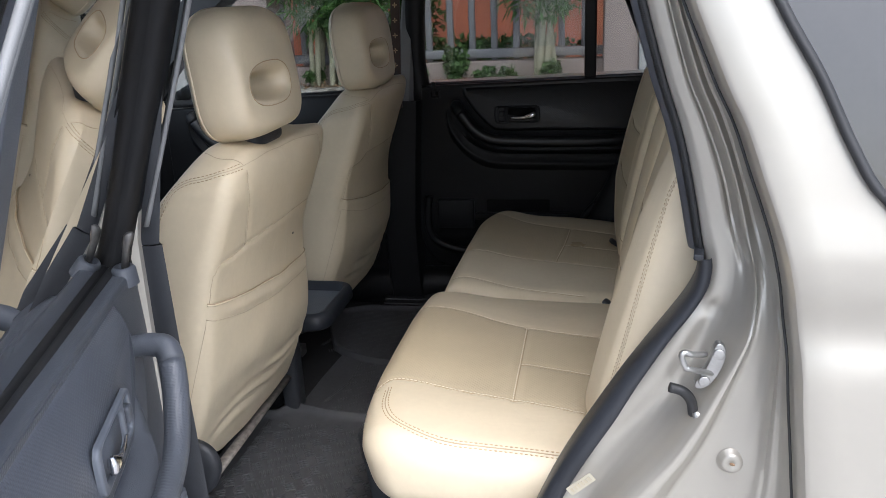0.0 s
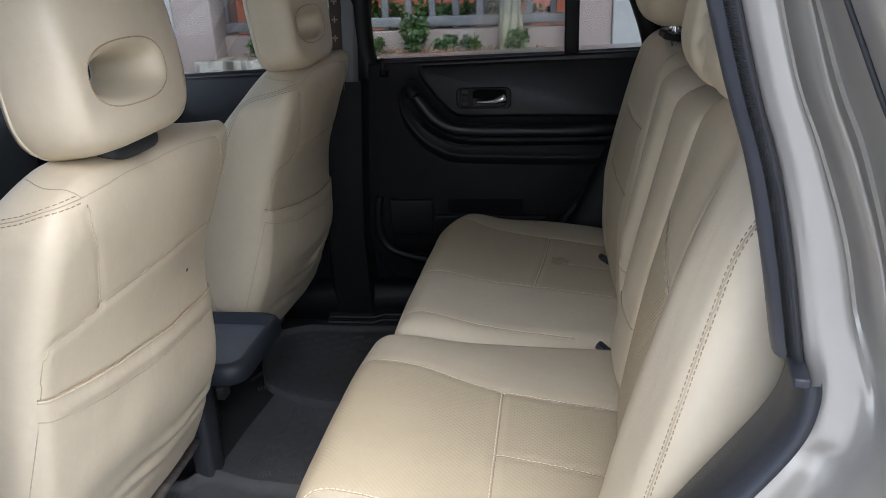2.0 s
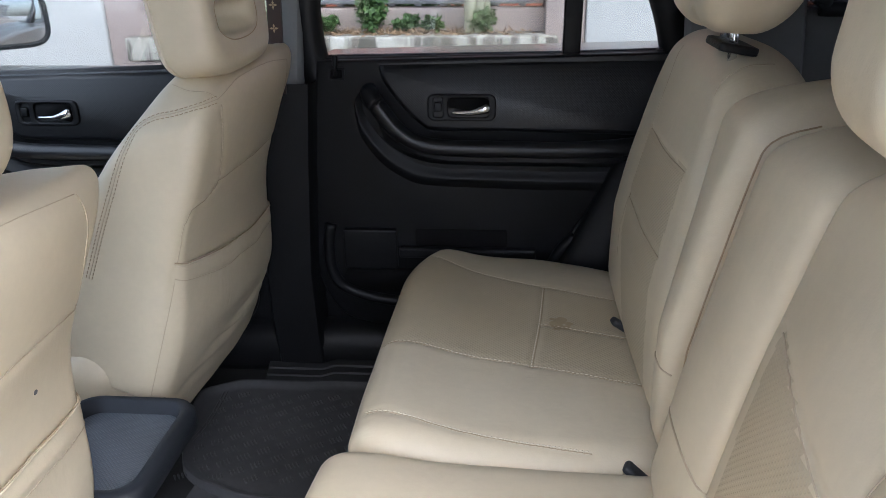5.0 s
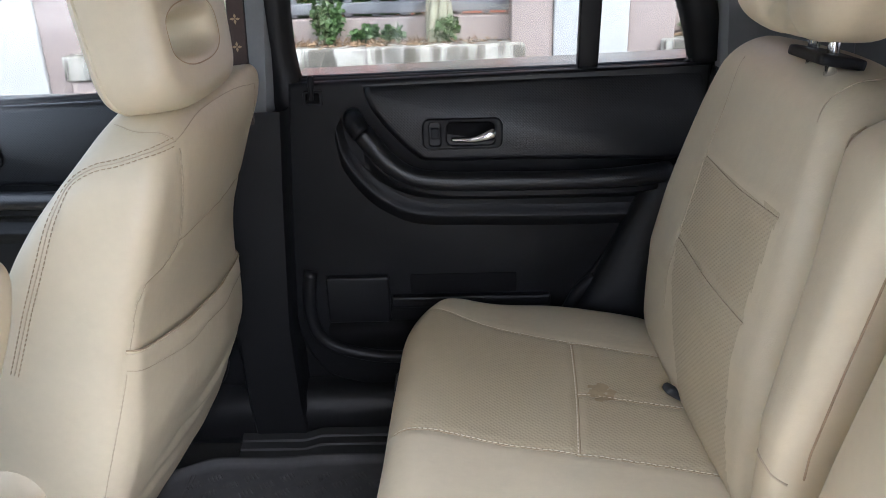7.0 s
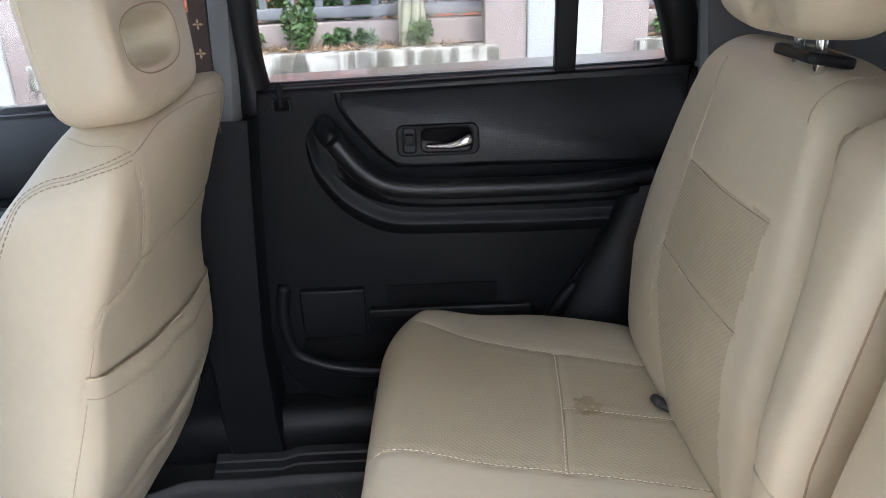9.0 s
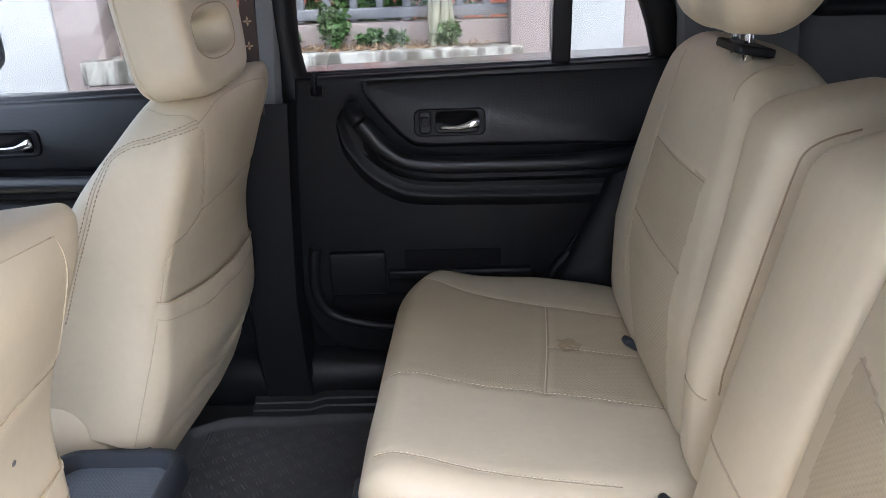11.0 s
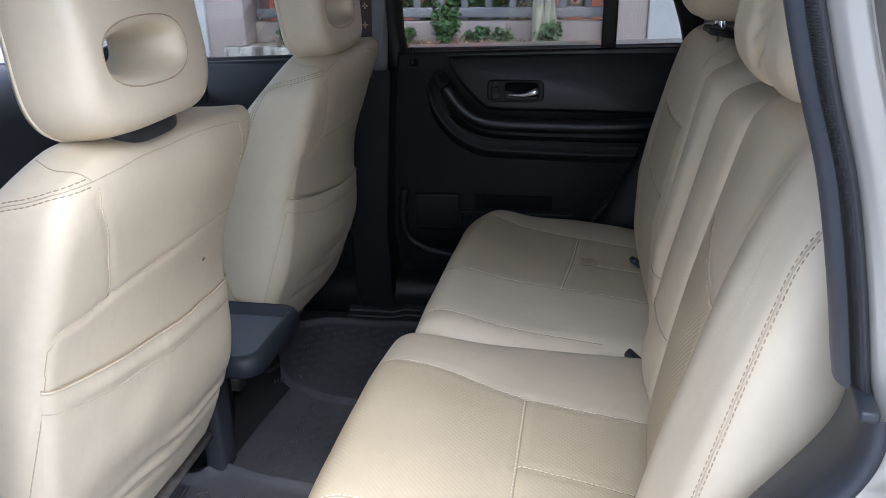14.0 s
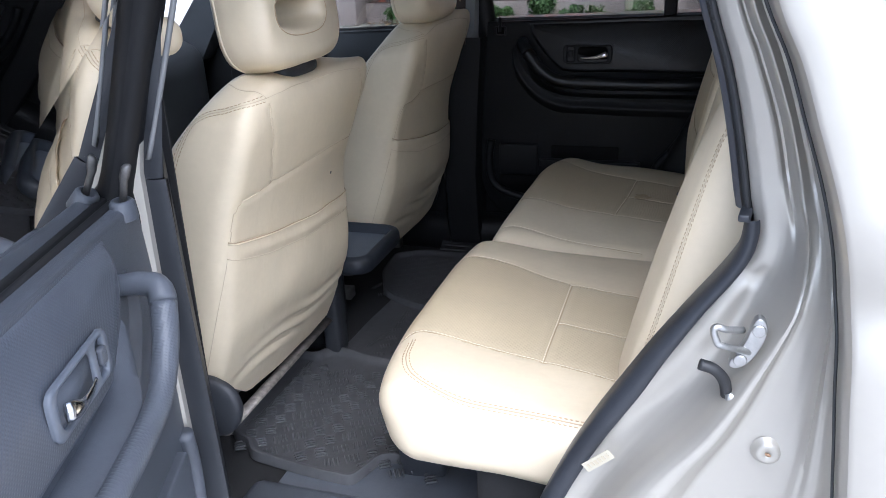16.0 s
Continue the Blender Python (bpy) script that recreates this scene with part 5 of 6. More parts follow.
def make_door(name, label, place, flip, rear=True, open_door=False, lean=0.15):
    """A door in its own frame: u back from the hinge, w into the car, z up."""
    d = tagged(new(name), label, "door", "", "structure")

    def put(nm, vf, mat, parent=d, lab="", auto=None, index=None, smooth=True):
        v, f = door_local(vf, place, lean)
        if flip:
            f = [tuple(reversed(q)) for q in f]
        return part(nm, mesh_of(v, f, mat, smooth=smooth, auto=auto, index=index), parent, lab)

    # open door: plastic with daylight in its colour; closed doors: the shade-dark one
    BASE, DOT = (LIT_PLASTIC, LIT_DOT) if open_door else (PLASTIC, PLASTIC_DOT)

    def face(outline, w0, w1, bevel=0.0, holes=()):
        v, f = prism(outline, w1 - w0, bevel, holes)
        return [(p[0], w0 + p[2], p[1]) for p in v], [tuple(reversed(q)) for q in f]

    if rear:
        low = [(0.005, 1.155), (-0.012, 1.0), (-0.022, 0.85), (-0.026, 0.74), (-0.012, 0.66), (0.03, 0.595), (0.10, 0.57)]
        outline = [tuple(p) for p in smooth_path(low, 6)] + [(0.40, 0.57)] + [tuple(p) for p in smooth_path([(0.44, 0.62), (0.50, 0.76), (0.58, 0.88), (0.66, 0.97), (0.70, 1.05), (0.705, 1.172)], 6)]
    else:
        outline = [(-0.85, 1.10), (-0.86, 0.60), (-0.80, 0.57), (-0.12, 0.57), (-0.07, 0.62), (-0.06, 0.80), (-0.055, 1.135)]
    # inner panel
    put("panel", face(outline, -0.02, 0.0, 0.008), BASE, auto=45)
    # outer skin and body of the door
    skin = [(p[0] * 1.0, p[1] - (0.12 if p[1] < 0.62 else 0)) for p in outline]
    put("skin", face(skin, -0.165, -0.03, 0.0), PAINT, auto=45)

    def sx(u):
        return u if rear else u - 0.85

    # dimpled upper pad
    pad = smooth_path([(0.128, 1.150), (0.139, 1.116), (0.174, 1.069), (0.212, 1.032), (0.245, 1.020), (0.40, 1.019), (0.66, 1.014)], 6)
    pad = [(sx(p[0]), p[1]) for p in pad] + [(sx(0.70), 1.02), (sx(0.70), 1.168)]
    if not rear:
        pad = [(p[0], p[1] - 0.025) for p in pad]
    v, f = face(pad, 0.0, 0.022, 0.012)
    v = [(p[0], p[1] - 0.030 * max(0, (p[2] - 1.08) / 0.09) ** 2 * (p[1] > 0.0), p[2]) for p in v]
    put("upper_pad", (v, f), DOT, auto=50, lab="dimpled black plastic pad")
    dz = 0.0 if rear else -0.015
    # pull handle: a bar that leaves the panel, sweeps down and becomes the armrest's edge
    bar = smooth_path([(0.116, 0.000, 1.088, 0.015), (0.117, 0.026, 1.089, 0.0165), (0.124, 0.046, 1.083, 0.0180), (0.146, 0.053, 1.056, 0.0180), (0.172, 0.055, 1.024, 0.0175), (0.210, 0.056, 0.998, 0.0170),
                       (0.262, 0.055, 0.988, 0.0165), (0.36, 0.053, 0.985, 0.0165), (0.485, 0.050, 0.983, 0.0165), (0.57, 0.046, 0.985, 0.0175), (0.645, 0.030, 0.988, 0.018)], 6)
    if not open_door:
        bar = [q + np.array([-0.004, 0, 0.010, 0]) for q in bar]
    if open_door:
        bar = [np.array([q[0] - 0.008, q[1], q[2] - 0.004, q[3] * 0.86]) for q in bar]
    cut = 15
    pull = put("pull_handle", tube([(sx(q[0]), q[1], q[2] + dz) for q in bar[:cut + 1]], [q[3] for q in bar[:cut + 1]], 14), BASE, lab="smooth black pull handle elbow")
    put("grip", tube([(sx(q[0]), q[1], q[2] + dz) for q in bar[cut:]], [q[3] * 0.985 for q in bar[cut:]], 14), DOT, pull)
    shelf = []
    for q in smooth_path([(0.125, 0.004, 1.030), (0.160, 0.020, 1.000), (0.205, 0.036, 0.980), (0.27, 0.046, 0.971), (0.40, 0.047, 0.969), (0.56, 0.043, 0.969), (0.66, 0.026, 0.972)], 6):
        u, o, z = sx(q[0]), q[1], q[2] + dz
        shelf.append([(u, -0.002, z + 0.022), (u, o * 0.6, z + 0.014), (u, o, z + 0.006), (u, o, z - 0.002), (u, o * 0.55, z - 0.010), (u, 0.006, z - 0.018), (u, -0.002, z - 0.026)])
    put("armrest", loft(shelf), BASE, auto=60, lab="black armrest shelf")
    # hollow behind the handle: the swept lower edge
    sweep = smooth_path([(0.081, 1.080), (0.087, 1.043), (0.098, 1.016), (0.130, 0.973), (0.172, 0.942), (0.224, 0.924), (0.333, 0.920), (0.469, 0.917), (0.62, 0.918)], 6)
    inner_ = [(sx(p[0]) + 0.0, p[1] + dz) for p in sweep]
    rr = []
    for q in inner_:
        rr.append([(q[0] - 0.005, -0.002, q[1] - 0.026), (q[0] - 0.003, 0.005, q[1] - 0.012), (q[0] - 0.001, 0.0095, q[1] - 0.003), (q[0], 0.0095, q[1] + 0.001), (q[0] + 0.003, 0.004, q[1] + 0.006), (q[0] + 0.008, 0.0005, q[1] + 0.016), (q[0] + 0.010, -0.002, q[1] + 0.022)])
    put("armrest_edge", loft(rr), BASE, auto=60)
    # handle bezel with recess, lever and lock slide

    def rrect(x0, x1, z0, z1, r, n=5):
        pts = []
        for cx, cz, a0 in ((x1 - r, z1 - r, 0), (x0 + r, z1 - r, 90), (x0 + r, z0 + r, 180), (x1 - r, z0 + r, 270)):
            for t in range(n + 1):
                a = math.radians(a0 + 90 * t / n)
                pts.append((cx + r * math.cos(a), cz + r * math.sin(a)))
        return pts

    w0 = 0.020
    bezel = put("handle_bezel", face(rrect(sx(0.227), sx(0.361), 1.043 + dz, 1.095 + dz, 0.013), w0, w0 + 0.006, 0.003,
                                     [rrect(sx(0.268), sx(0.348), 1.050 + dz, 1.089 + dz, 0.010), rrect(sx(0.239), sx(0.257), 1.050 + dz, 1.089 + dz, 0.005)]), LIT_BEZEL if open_door else PLASTIC, auto=40)
    # closed doors: the recess floor is coloured as shade
    put("recess", face(rrect(sx(0.266), sx(0.350), 1.048 + dz, 1.091 + dz, 0.010), w0 - 0.004, w0 + 0.0015), BASE if open_door else HOLLOW_SHADE, bezel)
    lever = smooth_path([(0.275, 0.028, 1.0600, 0.0030), (0.295, 0.031, 1.0600, 0.0042), (0.315, 0.033, 1.0615, 0.0055), (0.332, 0.034, 1.066, 0.0080), (0.343, 0.033, 1.070, 0.0095), (0.347, 0.030, 1.071, 0.0088)], 5)
    put("lever", tube([(sx(q[0]), q[1], q[2] + dz) for q in lever], [q[3] for q in lever], 12, flat=0.55, up=(0, 1, 0)), CHROME, bezel, "chrome lever")
    put("lock_slide", face(rrect(sx(0.241), sx(0.255), 1.062 + dz, 1.080 + dz, 0.003), w0, w0 + 0.009, 0.002), BASE, bezel)
    # pocket
    put("pocket_lid", face(rrect(sx(0.040), sx(0.155), 0.714, 0.806, 0.006), 0.0, 0.014, 0.004), BASE, auto=50)
    put("pocket_ledge", face(rrect(sx(0.159), sx(0.45), 0.742, 0.765, 0.005), 0.0, 0.014, 0.005), BASE, auto=50)
    # slot and pocket opening: flat black sheets painted in as deep shade
    put("pocket_slot", face(rrect(sx(0.194), sx(0.388), 0.767, 0.805, 0.004), 0.0, 0.002, 0.0005), HOLLOW_SHADE, auto=50)
    put("pocket_back", face(rrect(sx(0.035), sx(0.45), 0.655, 0.712, 0.02), 0.0, 0.002), HOLLOW_SHADE)
    rimp = smooth_path([(0.002, 0.815), (-0.006, 0.765), (-0.002, 0.705), (0.025, 0.665), (0.097, 0.640), (0.179, 0.634), (0.40, 0.636), (0.455, 0.70), (0.49, 0.765), (0.52, 0.795)], 6)
    put("pocket_rim", tube([(sx(q[0]) + 0.012, 0.004, q[1]) for q in rimp], 0.0125, 10), BASE)
    if not rear:
        return d
    # window: seals, divider, frame, panes
    sill = [(0.01, 1.158), (0.49, 1.166), (0.70, 1.172)]
    put("belt_seal", tube([(p[0], -0.024, p[1] - 0.007) for p in sill], 0.009, 8), RUBBER)
    put("belt_seal", tube([(p[0], -0.036, p[1] - 0.002) for p in sill], 0.006, 8), RUBBER)
    put("belt_seal", tube([(p[0], -0.045, p[1] - 0.012) for p in sill], 0.012, 8), RUBBER)
    if open_door:
        cup = [[(0.038 + r * math.cos(a), -0.006 + r * 0.8 * math.sin(a), z_) for a in np.linspace(0, 2 * math.pi, 20, endpoint=False)] for r, z_ in ((0.020, 1.140), (0.018, 1.160), (0.014, 1.164), (0.010, 1.163), (0.008, 1.155), (0.0, 1.155))]
        knob = put("lock_base", loft(cup, True), BASE)
        put("lock_knob", tube([(0.038, -0.006, 1.150), (0.038, -0.006, 1.185), (0.038, -0.006, 1.192), (0.038, -0.006, 1.203), (0.038, -0.006, 1.206)], [0.0045, 0.0045, 0.0062, 0.0062, 0.004], 12), STEEL_DARK, knob)
    else:
        knob = put("lock_base", face(rrect(0.029, 0.062, 1.118, 1.143, 0.004), 0.0, 0.004, 0.0015, [rrect(0.034, 0.057, 1.122, 1.139, 0.003)]), BASE, auto=40)
        put("lock_well", face(rrect(0.033, 0.058, 1.121, 1.140, 0.003), 0.0, 0.0012), HOLLOW_SHADE, knob)
        put("lock_knob", tube([(0.044, 0.006, 1.128), (0.044, 0.004, 1.145), (0.044, 0.002, 1.150), (0.044, 0.001, 1.164), (0.044, 0.0, 1.167)], [0.004, 0.004, 0.0058, 0.0058, 0.004], 10), BASE, knob)
    fr = smooth_path([(0.004, 1.10), (-0.010, 1.20), (-0.008, 1.30), (0.005, 1.42), (0.035, 1.535)], 5)
    fr += smooth_path([(0.08, 1.555), (0.30, 1.562), (0.52, 1.550)], 5)[0:]
    fr += smooth_path([(0.56, 1.53), (0.60, 1.45), (0.645, 1.34), (0.685, 1.24), (0.705, 1.172)], 5)
    frv = fr
    put("window_frame", tube([(q[0], -0.026, q[1]) for q in frv], 0.024, 8, flat=1.3), PLASTIC)
    put("window_frame_skin", tube([(q[0] - 0.004, -0.060, q[1]) for q in frv], 0.021, 8), PLASTIC)
    put("window_channel", tube([(q[0] + 0.020 * (1 if q[0] < 0.3 else -1), -0.026, q[1] - (0.02 if q[1] > 1.5 else 0)) for q in frv], 0.010, 8), RUBBER)
    if open_door:
        for du, dw in ((-0.012, 0.004), (0.006, 0.008)):
            put("frame_bead", tube([(q[0] + du, dw, q[1]) for q in frv if q[1] > 1.18], 0.0035, 6), PLASTIC_GREY)
    put("divider", face([(0.488, 1.150), (0.522, 1.150), (0.520, 1.555), (0.486, 1.555)], -0.040, -0.018, 0.004), BASE, auto=40)
    corner = smooth_path([(0.615, 1.165), (0.665, 1.172), (0.690, 1.195), (0.698, 1.235)], 6)
    tri = [tuple(p) for p in corner] + [(0.715, 1.235), (0.715, 1.150), (0.615, 1.150)]
    put("corner_trim", face(tri, -0.045, -0.016, 0.003), BASE, auto=40)
    for nm, poly in (("pane", [(0.012, 1.15), (0.492, 1.155), (0.492, 1.555), (0.075, 1.555), (0.03, 1.42)]), ("pane", [(0.515, 1.155), (0.70, 1.165), (0.66, 1.30), (0.58, 1.53), (0.515, 1.555)])):
        put(nm, face(poly, -0.034, -0.030), GLASS_DOOR if open_door else GLASS, smooth=False)
    return d


def far_place(u, w, z):
    return (-0.2 + u, 0.668 - w + 0.02 * max(0, 0.75 - z), z)


OPEN = radians(-69.4)
HINGE = Vector((-0.273, -0.778, -0.054))


def near_place(u, w, z):
    c, s = math.cos(OPEN), math.sin(OPEN)
    return (HINGE.x + u * c - w * s, HINGE.y + u * s + w * c, HINGE.z + z)


make_door("door_1", "closed rear door with black panel and chrome handle", far_place, False)
make_door("door_2", "open rear door with dark panel, armrest and window", near_place, True, True, True, 0.35)
make_door("door_3", "closed front door with black panel and chrome handle", far_place, False, False)

# ---- street outside ----
structure("ground", mesh_of([(-400, -400, 0), (400, -400, 0), (400, 400, 0), (-400, 400, 0)], [(0, 1, 2, 3)], ROAD, smooth=False), "pale grey concrete street reaching far away", "road")
WY = 3.55
structure("boundary_wall", mesh_of(*join(box(-1.95, 0.42, WY + 0.28, WY + 0.42, 0.0, 0.965, 0.01), box(1.28, 5.0, WY + 0.28, WY + 0.42, 0.0, 0.965, 0.01)), WALL_PINK), "pale pink rendered garden wall", "wall")
structure("planter_base", mesh_of(*join(box(-2.0, 0.44, WY + 0.02, WY + 0.27, 0.0, 0.70, 0.01), box(1.22, 5.0, WY + 0.02, WY + 0.27, 0.0, 0.70, 0.01)), WALL_PINK), "pale pink planter wall", "wall")
structure("planter_ledge", mesh_of(*join(box(-2.02, 0.465, WY, WY + 0.30, 0.702, 0.835, 0.012), box(1.20, 5.0, WY, WY + 0.30, 0.702, 0.835, 0.012)), CONCRETE), "weathered stained concrete planter ledge", "ledge")
for x0, x1, y0, mt in ((0.395, 0.62, WY + 0.10, WALL_PINK), (0.62, 1.02, WY + 0.08, WALL_WHITE), (1.02, 1.27, WY + 0.10, WALL_PINK), (-2.16, -1.90, WY + 0.10, WALL_PINK), (-4.2, -2.16, WY + 0.08, WALL_WHITE), (-6.0, -4.2, WY + 0.1, WALL_PINK)):
    structure("gate_pier", mesh_of(*box(x0, x1, y0, WY + 0.55, 0.0, 2.6, 0.01), mt), "pale rendered gate pier", "wall")
structure("house_wall", mesh_of(*box(-6, 6, 6.2, 6.4, 0, 4.5, 0.01), ORANGE), "orange brick house wall behind the fence", "wall")
fence = thing("fence", "grey concrete baluster fence on the garden wall", "fence", (0, WY + 0.35, 0.965))
for x0, x1 in ((-1.95, 0.42), (1.28, 5.0)):
    part("rail", mesh_of(*box(x0, x1, WY + 0.31, WY + 0.39, 0.985, 1.045, 0.008), FENCE), fence)
    part("rail", mesh_of(*box(x0, x1, WY + 0.31, WY + 0.39, 1.90, 1.96, 0.008), FENCE), fence)
    n = int((x1 - x0) / 0.155)
    for i in range(n):
        xx = x0 + 0.05 + i * 0.155
        part("baluster", mesh_of(*box(xx - 0.022, xx + 0.022, WY + 0.325, WY + 0.375, 0.97, 2.0, 0.01), FENCE), fence)

# ---- plants and litter along the wall ----
def leaf_cloud(count, centre, spread, size, seed, droop=0.0, mat=None):
    """Many small pointed leaves, each a folded blade of four corners."""
    rnd = random.Random(seed)
    verts, faces = [], []
    for _ in range(count):
        u = Vector((rnd.gauss(0, 1), rnd.gauss(0, 1), rnd.gauss(0, 1)))
        u = u.normalized() * rnd.random() ** 0.45
        p = Vector((centre[0] + u.x * spread[0], centre[1] + u.y * spread[1], centre[2] + u.z * spread[2]))
        d = Vector((rnd.gauss(0, 1), rnd.gauss(0, 1), rnd.gauss(0, 0.6) - droop)).normalized()
        s = d.cross(Vector((rnd.gauss(0, 1), rnd.gauss(0, 1), rnd.gauss(0, 1)))).normalized()
        nrm = d.cross(s)
        L = size[0] * rnd.uniform(0.6, 1.25)
        W = size[1] * rnd.uniform(0.7, 1.2)
        o = len(verts)
        verts += [p, p + d * L * 0.45 + s * W + nrm * W * 0.3, p + d * L, p + d * L * 0.45 - s * W + nrm * W * 0.3]
        faces += [(o, o + 1, o + 2), (o, o + 2, o + 3)]
    return verts, faces


def shrub(x, y, z0, h, wdt, seed, label="small leafy green weed growing on the ledge"):
    s = thing("shrub", label, "plant", (x, y, z0), "weeds on the ledge")
    rnd = random.Random(seed)
    clouds = []
    for k in range(5):
        top = (x + rnd.uniform(-0.8, 0.8) * wdt, y + rnd.uniform(-0.05, 0.05), z0 + h * rnd.uniform(0.55, 1.0))
        part("stem", mesh_of(*tube(smooth_path([(x, y, z0), ((x + top[0]) / 2 + rnd.uniform(-0.01, 0.01), y, z0 + h * 0.4), top], 4), 0.0035, 5), LEAF), s)
        clouds.append(leaf_cloud(int(115 * h / 0.25), (top[0], top[1], (top[2] * 2 + z0) / 3), (wdt * 0.6, wdt * 0.5, h * 0.36), (0.036, 0.016), seed * 7 + k))
    part("leaves", mesh_of(*join(*clouds), LEAF, smooth=False), s)
    return s


SY = WY + 0.19
shrub(-0.605, SY, 0.84, 0.25, 0.085, 3, "leafy green weed growing on the ledge")
shrub(-0.86, SY, 0.84, 0.10, 0.05, 4)
shrub(-0.40, SY, 0.84, 0.10, 0.06, 5)
shrub(-0.24, SY, 0.84, 0.09, 0.05, 6)
shrub(0.06, SY - 0.02, 0.84, 0.15, 0.075, 7)
shrub(1.42, SY, 0.84, 0.12, 0.07, 8)
shrub(-1.12, SY, 0.84, 0.13, 0.07, 9)
shrub(-1.62, SY, 0.84, 0.14, 0.06, 19)


def bamboo(x, y, z0, n, spread, height, seed, leaves=True):
    b = thing("bamboo", "clump of grey-green bamboo canes with narrow leaves", "plant", (x, y, z0), "bamboo clumps")
    rnd = random.Random(seed)
    for k in range(n):
        bx, by = x + rnd.uniform(-1, 1) * spread, y + rnd.uniform(-0.5, 0.5) * spread
        lean = rnd.uniform(-0.10, 0.10)
        r = rnd.uniform(0.014, 0.026)
        pts, rad = [], []
        zz = 0.0
        while zz < height:
            for dz, f in ((0.0, 1.12), (0.012, 1.0), (0.11, 0.97), (0.125, 1.1)):
                pts.append((bx + lean * (zz + dz), by + 0.02 * zz, z0 + zz + dz))
                rad.append(r * f)
            zz += 0.14
        part("cane", mesh_of(*tube(pts, rad, 8), BAMBOO), b)
    if leaves:
        part("leaves", mesh_of(*leaf_cloud(2200, (x, y - 0.1, z0 + 0.78), (0.34, 0.22, 0.42), (0.10, 0.009), seed, 0.9), LEAF_DARK, smooth=False), b)
    return b


bamboo(0.01, WY + 0.21, 0.84, 7, 0.09, 1.5, 21)
bamboo(-1.55, WY + 0.21, 0.84, 9, 0.14, 1.5, 22)
bamboo(-1.25, WY + 0.21, 0.84, 6, 0.12, 1.5, 23)
tree = thing("creeper", "dark leafy creeper behind the fence", "plant", (-0.4, WY + 0.6, 0.0))
part("stem", mesh_of(*tube([(-0.4, WY + 0.62, 0.0), (-0.42, WY + 0.6, 0.9), (-0.3, WY + 0.6, 1.7)], 0.015, 8), BAMBOO), tree)
part("leaves", mesh_of(*join(leaf_cloud(900, (-0.45, WY + 0.55, 1.03), (0.75, 0.08, 0.10), (0.06, 0.022), 31), leaf_cloud(700, (-1.0, WY + 0.55, 1.25), (0.3, 0.1, 0.25), (0.06, 0.02), 32)), LEAF_DARK, smooth=False), tree)
litter = leaf_cloud(900, (-0.75, WY + 0.16, 0.842), (1.2, 0.13, 0.008), (0.05, 0.007), 41)
tagged(structure("dry_leaf_litter", mesh_of(*join(litter, leaf_cloud(350, (2.0, WY + 0.16, 0.842), (0.75, 0.13, 0.008), (0.05, 0.007), 42)), DRY_LEAF, smooth=False), "dry brown bamboo leaves littering the ledge", "leaf litter"), kind="stuff")

# ---- near front door, closed, seen past the open one ----
nfd = tagged(new("door_4"), "closed front door, dark inside", "door", "", "structure")
nv = prism([(-1.32, 0.45), (-0.30, 0.45), (-0.285, 1.10), (-1.40, 1.08)], 0.10)
part("body", mesh_of([(p[0], -0.70 - p[2], p[1]) for p in nv[0]], [tuple(reversed(f)) for f in nv[1]], PLASTIC, smooth=False), nfd)
part("skin", mesh_of([(p[0], -0.806 - p[2] * 0.4, p[1]) for p in nv[0]], [tuple(reversed(f)) for f in nv[1]], PAINT, smooth=False), nfd)
pn = prism([(-1.15, 1.085), (-0.30, 1.10), (-0.225, 1.56), (-0.68, 1.57)], 0.004)
part("pane", mesh_of([(p[0], -0.742 - p[2], p[1]) for p in pn[0]], pn[1], glass("tinted_front_glass", (0.10, 0.10, 0.105)), smooth=False), nfd)
part("window_frame", mesh_of(*tube([(-1.16, -0.745, 1.08), (-0.68, -0.72, 1.57), (-0.24, -0.72, 1.575)], 0.022, 8), PLASTIC), nfd)
# far front window rail and pane
part("far_front_belt", mesh_of(*tube([(-1.40, 0.690, 1.105), (-0.80, 0.690, 1.122), (-0.26, 0.690, 1.142)], 0.012, 8), RUBBER), car)
fp = prism([(-1.10, 1.10), (-0.27, 1.12), (-0.22, 1.56), (-0.66, 1.57)], 0.004)
part("far_front_pane", mesh_of([(p[0], 0.712 + p[2], p[1]) for p in fp[0]], fp[1], GLASS, smooth=False), car)

# far outside mirror
mir = thing("door_mirror", "dark car door mirror outside the far window", "mirror", (-0.98, 0.98, 1.13))
vm = rounded_box((0.07, 0.19, 0.145), (0.03, 0.05, 0.05), (10, 20, 16))
part("housing", mesh_of(*moved(vm, pose(-1.03, 0.99, 1.205, 0, 0, -42)), PAINT), mir)
vg = prism([(0.078 * math.copysign(abs(math.cos(a)) ** 0.5, math.cos(a)), 0.056 * math.copysign(abs(math.sin(a)) ** 0.5, math.sin(a))) for a in np.linspace(0, 2 * math.pi, 40, endpoint=False)], 0.004, 0.001)
part("mirror_glass", mesh_of(*moved(vg, Matrix.Translation((-1.002, 0.962, 1.205)) @ pose(0, 0, 0, 90, 0, 46)), MIRROR, auto=30), mir)
part("rim", mesh_of(*moved(tube([(0.084 * math.copysign(abs(math.cos(a)) ** 0.5, math.cos(a)), 0.062 * math.copysign(abs(math.sin(a)) ** 0.5, math.sin(a)), 0.003) for a in np.linspace(0, 2 * math.pi, 40, endpoint=False)], 0.006, 8, True), Matrix.Translation((-1.002, 0.962, 1.205)) @ pose(0, 0, 0, 90, 0, 46)), PLASTIC), mir)
part("arm", mesh_of(*tube([(-1.02, 0.90, 1.16), (-1.06, 0.80, 1.12)], 0.025, 10), PLASTIC), mir)

